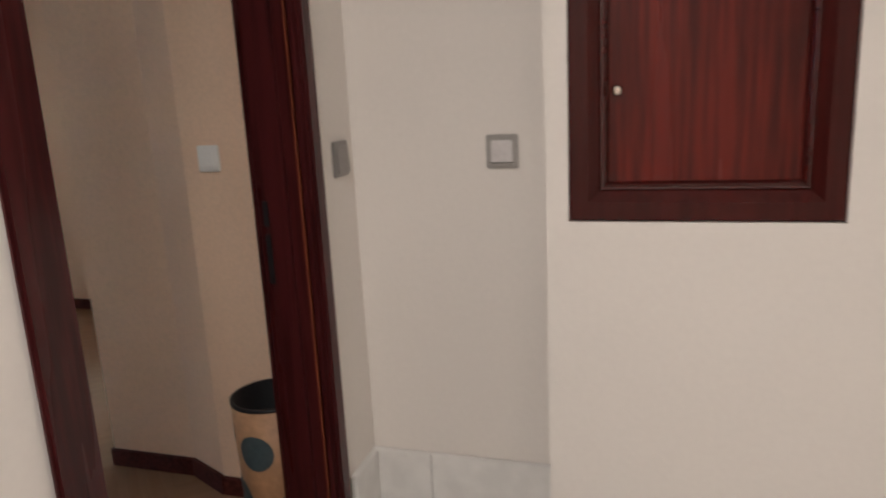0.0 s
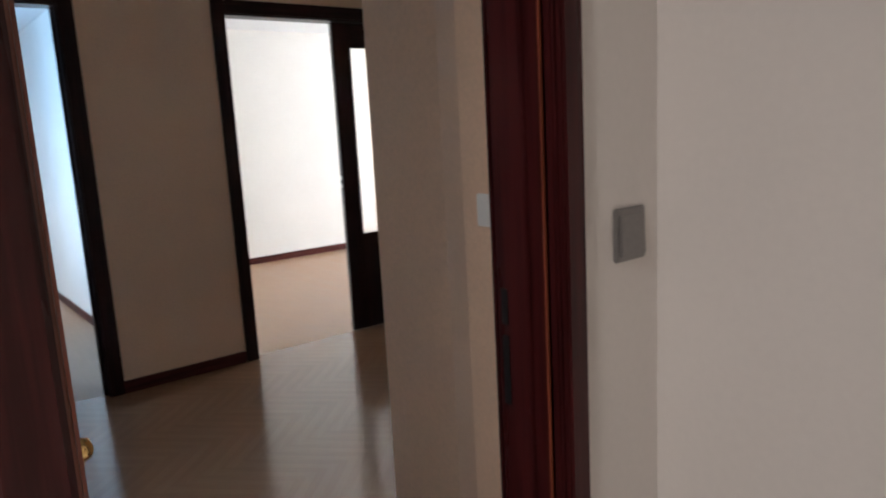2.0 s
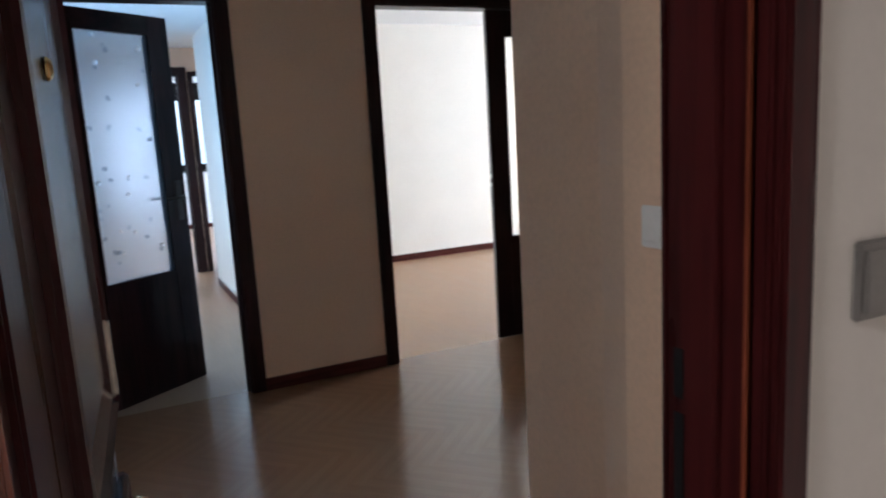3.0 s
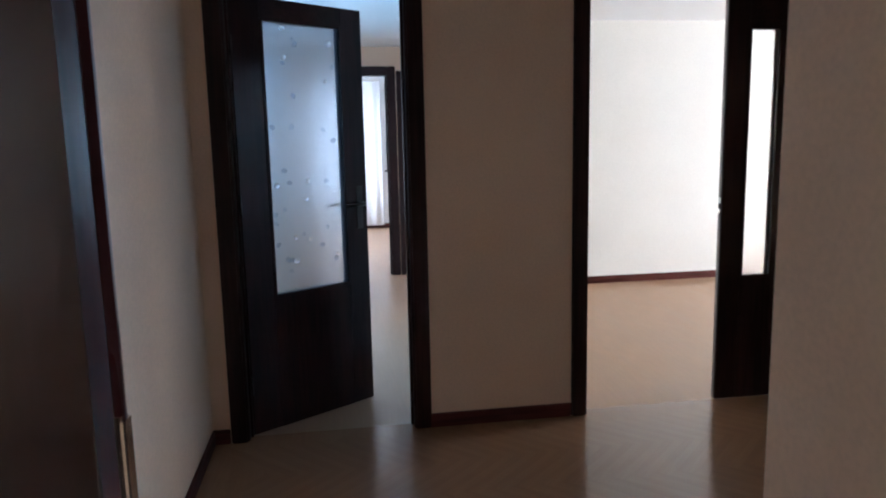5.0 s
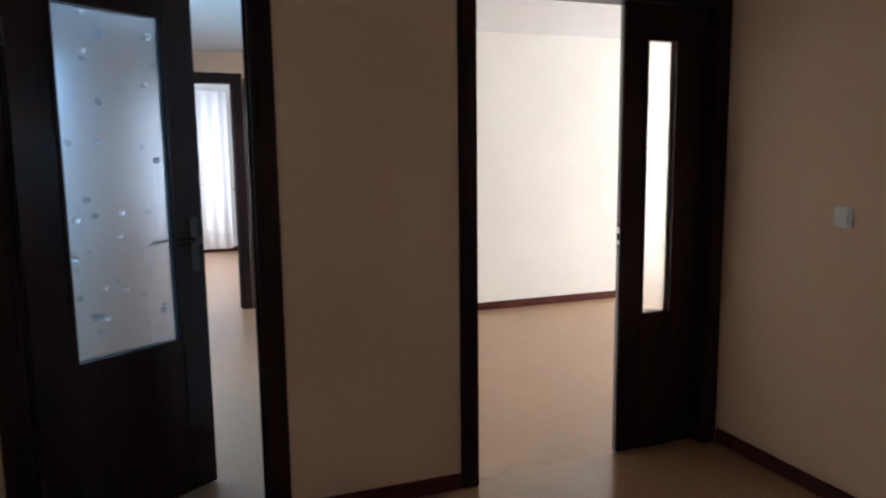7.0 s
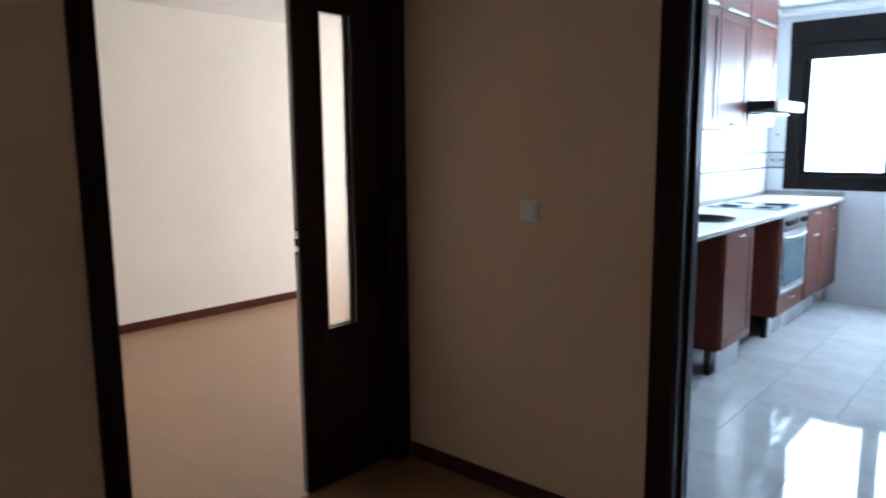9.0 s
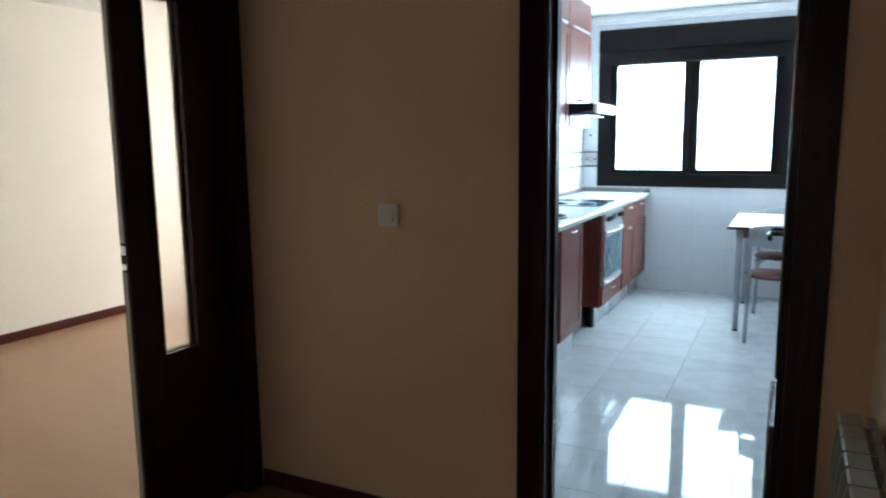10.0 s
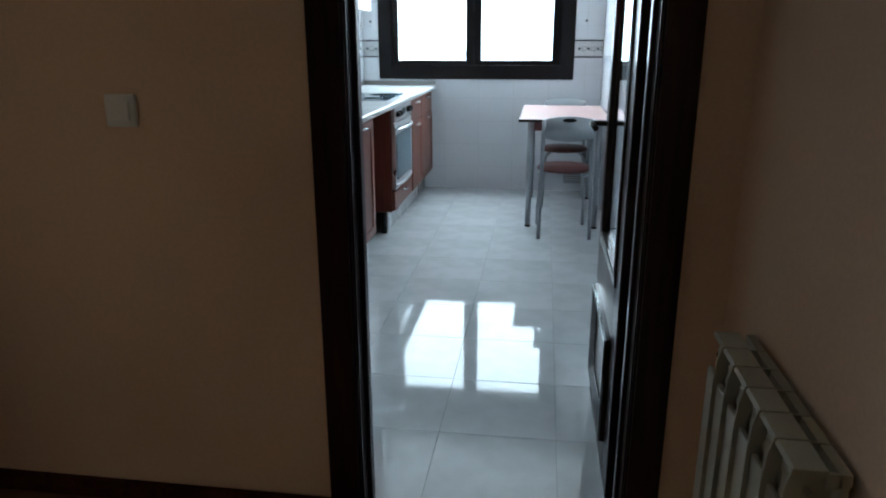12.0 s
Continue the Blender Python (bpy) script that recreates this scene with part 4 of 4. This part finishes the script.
tube(bm, arc((FX + 0.005, 3.0, 0.715), (FX + 0.085, 3.275, 0.715), (FX + 0.005, 3.55, 0.715), 14), 0.011, 10)
part("door_handle", bm, M_STEEL, od, "curved steel bar handle")
bm = bmesh.new()
tube(bm, arc((FX + 0.005, 3.0, 0.335), (FX + 0.04, 3.275, 0.335), (FX + 0.005, 3.55, 0.335), 14), 0.009, 10)
part("lower_trim", bm, M_STEEL, od)
for y in (3.05, 3.13, 3.42, 3.50):
    bm = bmesh.new()
    cyl(bm, (FX + 0.003, y, 0.815), (FX + 0.03, y, 0.815), 0.02, 0.016)
    part("control_knob", bm, M_BLACK, ov)
part("display", boxes((FX + 0.004, FX + 0.006, 3.22, 3.34, 0.795, 0.835)), M_BLACK, ov)

wt = thing("worktop", "pale grey speckled worktop with rounded front edge", "worktop")
SX, SY, SR, SH = 0.42, 2.18, 0.20, 0.24
bm = bmesh.new()
prof = [(0.082, 0.872), (SX + SH, 0.872), (0.714, 0.872), (0.72, 0.879), (0.72, 0.900), (0.712, 0.908), (SX + SH, 0.908), (0.082, 0.908)]
for y0, y1, sec in ((1.28, SY - SH, prof), (SY + SH, 4.595, prof), (SY - SH, SY + SH, prof[1:7]), (SY - SH, SY + SH, [(0.082, 0.872), (SX - SH, 0.872), (SX - SH, 0.908), (0.082, 0.908)])):
    lo, hi = [bm.verts.new((x, y0, z)) for x, z in sec], [bm.verts.new((x, y1, z)) for x, z in sec]
    bm.faces.new(lo)
    bm.faces.new(hi[::-1])
    for a in range(len(sec)):
        b = (a + 1) % len(sec)
        bm.faces.new((lo[b], lo[a], hi[a], hi[b]))
hole = []
for i in range(32):
    c, d = math.cos(i * math.pi / 16), math.sin(i * math.pi / 16)
    k = SH / max(abs(c), abs(d))
    hole.append([bm.verts.new((SX + c * r, SY + d * r, z)) for r, z in ((k, 0.908), (SR, 0.908), (SR, 0.872), (k, 0.872))])
for a, b in zip(hole, hole[1:] + hole[:1]):
    for k in range(3):
        bm.faces.new((a[k], a[k + 1], b[k + 1], b[k]))
bmesh.ops.recalc_face_normals(bm, faces=bm.faces)
part("slab", bm, M_COUNTER, wt)
part("end_panel", boxes((0.10, 0.68, 1.285, 1.305, 0.0, 0.872)), M_CHERRYD, wt)
part("upstand", boxes((0.082, 0.72, 4.578, 4.597, 0.908, 0.945)), M_GREYP, wt, "dark grey upstand under the window", bevel=0.004)
part("upstand", boxes((0.082, 0.10, 1.28, 4.578, 0.908, 0.940)), M_GREYP, wt, bevel=0.004)
sk = thing("sink", "round brown composite sink set into the worktop", "sink")
bm = bmesh.new()
lathe(bm, [(0.215, 0.9085), (0.215, 0.914), (0.20, 0.917), (0.19, 0.912), (0.18, 0.885), (0.165, 0.765), (0.14, 0.75), (0.02, 0.745), (0.02, 0.735), (0.15, 0.74), (0.175, 0.76), (0.19, 0.9085)], (0.42, 2.18, 0), seg=36, caps=(False, False))
part("rim", bm, M_SINK, sk)
bm = bmesh.new()
cyl(bm, (0.42, 2.18, 0.735), (0.42, 2.18, 0.7515), 0.035)
part("drain", bm, M_STEEL, sk)
tp = thing("sink_tap", "chrome mixer tap behind the sink", "tap")
bm = bmesh.new()
cyl(bm, (0.17, 2.18, 0.908), (0.17, 2.18, 1.03), 0.022)
part("body", bm, M_STEEL, tp)
bm = bmesh.new()
tube(bm, [(0.17, 2.18, 1.0), *arc((0.17, 2.18, 1.03), (0.19, 2.18, 1.10), (0.36, 2.18, 1.07), 8), (0.37, 2.18, 1.05)], 0.011)
part("spout", bm, M_STEEL, tp)
hb = thing("hob", "black glass hob in the worktop", "hob")
part("glass", boxes((0.16, 0.64, 2.98, 3.56, 0.9085, 0.914)), M_OVEN, hb, bevel=0.002)
for x, y, r in ((0.28, 3.12, 0.09), (0.28, 3.42, 0.07), (0.51, 3.12, 0.07), (0.51, 3.42, 0.09)):
    bm = bmesh.new()
    lathe(bm, [(r, 0.9141), (r, 0.9147), (r - 0.006, 0.9147), (r - 0.006, 0.9141)], (x, y, 0), seg=32)
    part("cooking_zone", bm, M_OVEN, hb)

UX = 0.40


def wall_unit(label, y0, y1, z0, z1):
    root = thing("wall_cabinet", label, "kitchen cabinet", "kitchen wall cabinets")
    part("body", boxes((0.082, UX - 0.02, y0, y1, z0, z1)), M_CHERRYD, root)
    dr = part("cabinet_door", boxes((UX - 0.019, UX, y0 + 0.002, y1 - 0.002, z0, z1)), M_CHERRY, root, bevel=0.003)
    part("raised_frame", boxes((UX, UX + 0.006, y0 + 0.004, y0 + 0.06, z0 + 0.004, z1 - 0.004), (UX, UX + 0.006, y1 - 0.06, y1 - 0.004, z0 + 0.004, z1 - 0.004), (UX, UX + 0.006, y0 + 0.06, y1 - 0.06, z0 + 0.004, z0 + 0.06), (UX, UX + 0.006, y0 + 0.06, y1 - 0.06, z1 - 0.06, z1 - 0.004)), M_CHERRY, dr, bevel=0.002)
    bow(dr, UX + 0.004, (y0 + y1) / 2 - 0.05, (y0 + y1) / 2 + 0.05, z0 + 0.035)
    part("flap_door", boxes((UX - 0.019, UX, y0 + 0.002, y1 - 0.002, z1 + 0.004, 2.435)), M_CHERRY, root, bevel=0.003)
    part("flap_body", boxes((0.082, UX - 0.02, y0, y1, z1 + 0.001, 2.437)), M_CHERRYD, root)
    part("grip_strip", boxes((UX, UX + 0.012, y0 + 0.10, y1 - 0.06, z1 + 0.008, z1 + 0.026)), M_STEEL, root, "pale grip strip of the flap door", bevel=0.003)
    return root


for i, (a, b, z) in enumerate(((1.28, 1.85, 1.46), (1.855, 2.42, 1.46), (2.425, 2.975, 1.46), (2.98, 3.58, 1.66))):
    wall_unit("cherry wall cabinet above the hood" if i == 3 else "glossy cherry wall cabinet with steel handle", a, b, z, 2.20)
hd = thing("cooker_hood", "slim white cooker hood with pulled-out visor", "cooker hood")
part("body", boxes((0.084, 0.42, 2.985, 3.575, 1.57, 1.655)), M_BLACK, hd, bevel=0.004)
bm = boxes((0.30, 0.585, 2.985, 3.575, 1.575, 1.655))
for v in bm.verts:
    if v.co.x > 0.5 and v.co.z < 1.62:
        v.co.z += 0.03
part("visor", bm, M_BLACK, hd, "dark pulled-out visor", bevel=0.004)
part("underside", boxes((0.30, 0.52, 3.0, 3.56, 1.568, 1.5745)), M_STEEL, hd, "pale metal underside")
part("front_strip", boxes((0.586, 0.614, 2.98, 3.58, 1.585, 1.657)), M_WHITEP, hd, "white front strip", bevel=0.006)
part("filter", boxes((0.10, 0.41, 3.0, 3.56, 1.49, 1.568)), M_GREYP, hd)
for y in (3.45, 3.50):
    part("button", boxes((0.614, 0.617, y - 0.012, y + 0.012, 1.618, 1.632)), M_BLACK, hd)
for y in (2.55, 2.85):
    so = thing("wall_socket", "white socket on the tiles under the cabinets", "socket")
    part("plate", boxes((0.081, 0.09, y - 0.04, y + 0.04, 1.32, 1.40)), M_WHITEP, so, bevel=0.003)
vg = thing("vent_grille", "grey slatted vent low on the kitchen wall", "vent")
part("frame", ring(1.86, 2.06, 0.07, 0.21, 0.012, 4.588, 4.5995), M_TUBE, vg)
for i in range(6):
    part("slat", boxes((1.872, 2.048, 4.590, 4.598, 0.086 + i * 0.02, 0.094 + i * 0.02)), M_GREYP, vg)

# table and chairs
TX0, TX1, TY0, TY1, TZ = 1.50, 2.13, 3.27, 4.35, 0.77
tb = thing("kitchen_table", "pale pink laminate kitchen table with grey metal legs", "table")
part("tabletop", boxes((TX0, TX1, TY0, TY1, TZ - 0.022, TZ)), M_TOP, tb, bevel=0.008, seg=3)
part("edge_band", boxes((TX0 - 0.003, TX1, TY0 - 0.003, TY0 + 0.001, TZ - 0.020, TZ - 0.003), (TX0 - 0.003, TX0 + 0.001, TY0 + 0.001, TY1, TZ - 0.020, TZ - 0.003)), M_BLACK, tb, "dark edge band")
part("apron", boxes((TX0 + 0.08, TX1 - 0.08, TY0 + 0.06, TY0 + 0.08, TZ - 0.085, TZ - 0.022), (TX0 + 0.08, TX1 - 0.08, TY1 - 0.08, TY1 - 0.06, TZ - 0.085, TZ - 0.022), (TX0 + 0.06, TX0 + 0.08, TY0 + 0.06, TY1 - 0.06, TZ - 0.085, TZ - 0.022), (TX1 - 0.08, TX1 - 0.06, TY0 + 0.06, TY1 - 0.06, TZ - 0.085, TZ - 0.022)), M_SEAT, tb, "dark red apron")
for x in (TX0 + 0.08, TX1 - 0.08):
    for y in (TY0 + 0.05, TY1 - 0.05):
        bm = bmesh.new()
        cyl(bm, (x, y, 0.012), (x, y, TZ - 0.022), 0.02, 0.024)
        lg = part("leg", bm, M_TUBE, tb)
        bm = bmesh.new()
        cyl(bm, (x, y, 0.0), (x, y, 0.012), 0.021)
        part("foot_cap", bm, M_BLACK, lg)

ch = thing("kitchen_chair", "grey tubular kitchen chair with dark red seat", "chair", "kitchen chairs")
bm = bmesh.new()
lathe(bm, [(0.15, 0.0), (0.178, 0.004), (0.185, 0.016), (0.175, 0.030), (0.02, 0.034)], (0, 0.02, 0.435), seg=32)
part("seat", bm, M_SEAT, ch, "round dark red padded seat")
for s in (-1, 1):
    bm = bmesh.new()
    tube(bm, [(s * 0.17, -0.20, 0.0), (s * 0.165, -0.17, 0.25), *arc((s * 0.163, -0.16, 0.42), (s * 0.162, -0.165, 0.62), (s * 0.16, -0.215, 0.80), 6)], 0.0125)
    part("leg", bm, M_TUBE, ch)
    bm = bmesh.new()
    tube(bm, [(s * 0.165, 0.20, 0.0), (s * 0.155, 0.175, 0.30), *arc((s * 0.152, 0.17, 0.36), (s * 0.15, 0.165, 0.425), (s * 0.11, 0.12, 0.43), 5)], 0.0125)
    part("leg", bm, M_TUBE, ch)
    bm = bmesh.new()
    tube(bm, arc((s * 0.163, -0.16, 0.40), (s * 0.19, 0.0, 0.43), (s * 0.155, 0.172, 0.36), 8), 0.009)
    part("side_rail", bm, M_TUBE, ch)
bm = bmesh.new()
rows = []
for i in range(15):
    u = -1 + 2 * i / 14
    x = u * 0.165
    y = -0.205 - 0.045 * (1 - u * u)
    top, low = 0.80 + 0.025 * (1 - u * u), 0.665 + 0.02 * u * u
    rows.append([bm.verts.new((x, y + dy, z)) for dy, z in ((0, low), (0, top), (0.012, top), (0.012, low))])
for a, b in zip(rows, rows[1:]):
    for k in range(4):
        f = bm.faces.new((a[k], b[k], b[(k + 1) % 4], a[(k + 1) % 4]))
        f.smooth = k in (0, 2)
bm.faces.new(rows[0])
bm.faces.new(rows[-1][::-1])
bmesh.ops.recalc_face_normals(bm, faces=bm.faces)
part("backrest", bm, M_TUBE, ch, "curved grey backrest plate")
bm = bmesh.new()
lathe(bm, [(0.035, 0), (0.035, 0.003), (0.03, 0.004), (0.002, 0.004)], (0.0, -0.2495, 0.80), (0, -1, 0), 20)
bmesh.ops.scale(bm, vec=(1.3, 1, 0.35), verts=bm.verts, space=Matrix.Translation((0, 0, -0.80)))
part("grip_slot", bm, M_BLACK, ch, "dark oval grip")
ch.matrix_world = pose(1.82, 3.20, 0, 0, 0, 3)
copy_thing(ch, pose(1.84, 4.12, 0, 0, 0, 180))


# ---- floor pieces ----
def herring(L, w, ang, ox, oy, x0, x1, y0, y1):
    """Centres and headings of herringbone blocks whose centre lies in a rectangle."""
    ca, sa = math.cos(ang), math.sin(ang)
    out = []
    for i in range(-140, 140):
        for j in range(-24, 25):
            bx, by = i * w + j * 2 * L, i * w
            for cx, cy, turn in ((bx + L / 2, by + w / 2, 0.0), (bx + L + w / 2, by + w - L / 2, math.pi / 2)):
                x, y = ox + cx * ca - cy * sa, oy + cx * sa + cy * ca
                if x0 <= x <= x1 and y0 <= y <= y1:
                    out.append((x, y, ang + turn))
    return out


BL, BW = 0.42, 0.07


def block_mesh(name):
    bm = boxes((-BL / 2 + 0.00005, BL / 2 - 0.00005, -BW / 2 + 0.00005, BW / 2 - 0.00005, -0.012, 0.0))
    me = bpy.data.meshes.new(name)
    bm.to_mesh(me)
    bm.free()
    me.materials.append(M_PARQUET)
    return me


def spread(name, parent, me, places, label, clip):
    """Joins many blocks into one mesh."""
    base = np.array([v.co[:] for v in me.vertices])
    faces = [tuple(p.vertices) for p in me.polygons]
    V, F = [], []
    for x, y, a in places:
        c, s = math.cos(a), math.sin(a)
        o = len(V)
        V += [(x + p[0] * c - p[1] * s, y + p[0] * s + p[1] * c, p[2]) for p in base]
        F += [tuple(o + k for k in f) for f in faces]
    out = bpy.data.meshes.new(name)
    out.from_pydata(V, [], F)
    bm = bmesh.new()
    bm.from_mesh(out)
    for at, way in zip(clip, ((-1, 0, 0), (1, 0, 0), (0, -1, 0), (0, 1, 0))):
        co = (at, 0, 0) if way[0] else (0, at, 0)
        bmesh.ops.bisect_plane(bm, geom=[*bm.verts, *bm.edges, *bm.faces], plane_co=co, plane_no=way, clear_outer=True)
    bm.to_mesh(out)
    bm.free()
    out.materials.append(M_PARQUET if parent is floor_hall else M_PARQUETF)
    ob = new(name, out)
    ob.parent = parent
    return tagged(ob, label, kind="stuff")


block = block_mesh("parquet_block")
q = math.pi / 4
every = herring(BL, BW, q, 0.1, 0.05, -0.3, 3.4, -3.3, 0.3)
near = [p for p in every if 0.14 < p[0] < 2.95 and -2.9 < p[1] < -0.17 and not (p[0] > 2.15 and p[1] > -1.5)]
near.sort(key=lambda p: (p[0] - 1.6) ** 2 + (p[1] + 1.6) ** 2)
single = set(near[:290])
for x, y, a in near[:290]:
    ob = new("parquet_block", block)
    ob.parent = floor_hall
    ob.matrix_world = pose(x, y, 0, 0, 0, math.degrees(a))
spread("parquet_blocks", floor_hall, block, [p for p in every if p not in single and not (p[0] > 2.15 and p[1] > -1.5)], "oak parquet blocks along the hall walls", (-0.06, 3.13, -3.05, 0.03))
spread("parquet_blocks", floor_living, block, herring(BL, BW, q, 0.1, 0.05, -3.3, 0.2, -1.6, 4.8), "oak herringbone parquet blocks", (-3.07, -0.06, -1.38, 4.6))
spread("parquet_blocks", floor_corridor, block, herring(BL, BW, q, 0.1, 0.05, -4.3, 0.2, -3.3, -1.3), "oak herringbone parquet blocks", (-4.06, -0.06, -3.05, -1.51))
spread("parquet_blocks", floor_far, block, herring(BL, BW, q, 0.1, 0.05, -8.4, -3.8, -4.2, 0.1), "oak herringbone parquet blocks", (-8.2, -4.06, -3.98, -0.12))
slab("threshold_kitchen", 1.188, 1.925, 0.03, 0.075, -0.012, 0.004, M_STEEL, "brushed metal threshold strip of the kitchen door", "threshold")
slab("threshold_entrance", 3.12, 3.17, -2.79, -2.075, -0.012, 0.006, M_BRASS, "brass threshold strip of the entrance", "threshold")

tile_me = {}
for i in range(6):
    for j in range(13):
        x0, x1 = 1.748 + (i - 5) * 0.4 + 0.4, 1.748 + (i - 4) * 0.4 + 0.4
        y0, y1 = 0.09 + (j - 0) * 0.4 - 0.0, 0.09 + (j + 1) * 0.4
        x0, x1, y0, y1 = max(x0, 0.08), min(x1, 2.14), max(y0, 0.076), min(y1, 4.6)
        if x1 - x0 < 0.02 or y1 - y0 < 0.02:
            continue
        key = (round(x1 - x0, 3), round(y1 - y0, 3))
        if key not in tile_me:
            bm = boxes((-key[0] / 2 + 0.0009, key[0] / 2 - 0.0009, -key[1] / 2 + 0.0009, key[1] / 2 - 0.0009, -0.008, 0.0))
            bmesh.ops.bevel(bm, geom=[e for e in bm.edges if e.verts[0].co.z > -0.001 and e.verts[1].co.z > -0.001], offset=0.0004, segments=1, affect='EDGES')
            tile_me[key] = bpy.data.meshes.new("floor_tile")
            bm.to_mesh(tile_me[key])
            bm.free()
            tile_me[key].materials.append(M_TILE)
        ob = new("floor_tile", tile_me[key])
        ob.parent = floor_kitchen
        ob.matrix_world = pose((x0 + x1) / 2, (y0 + y1) / 2, 0)
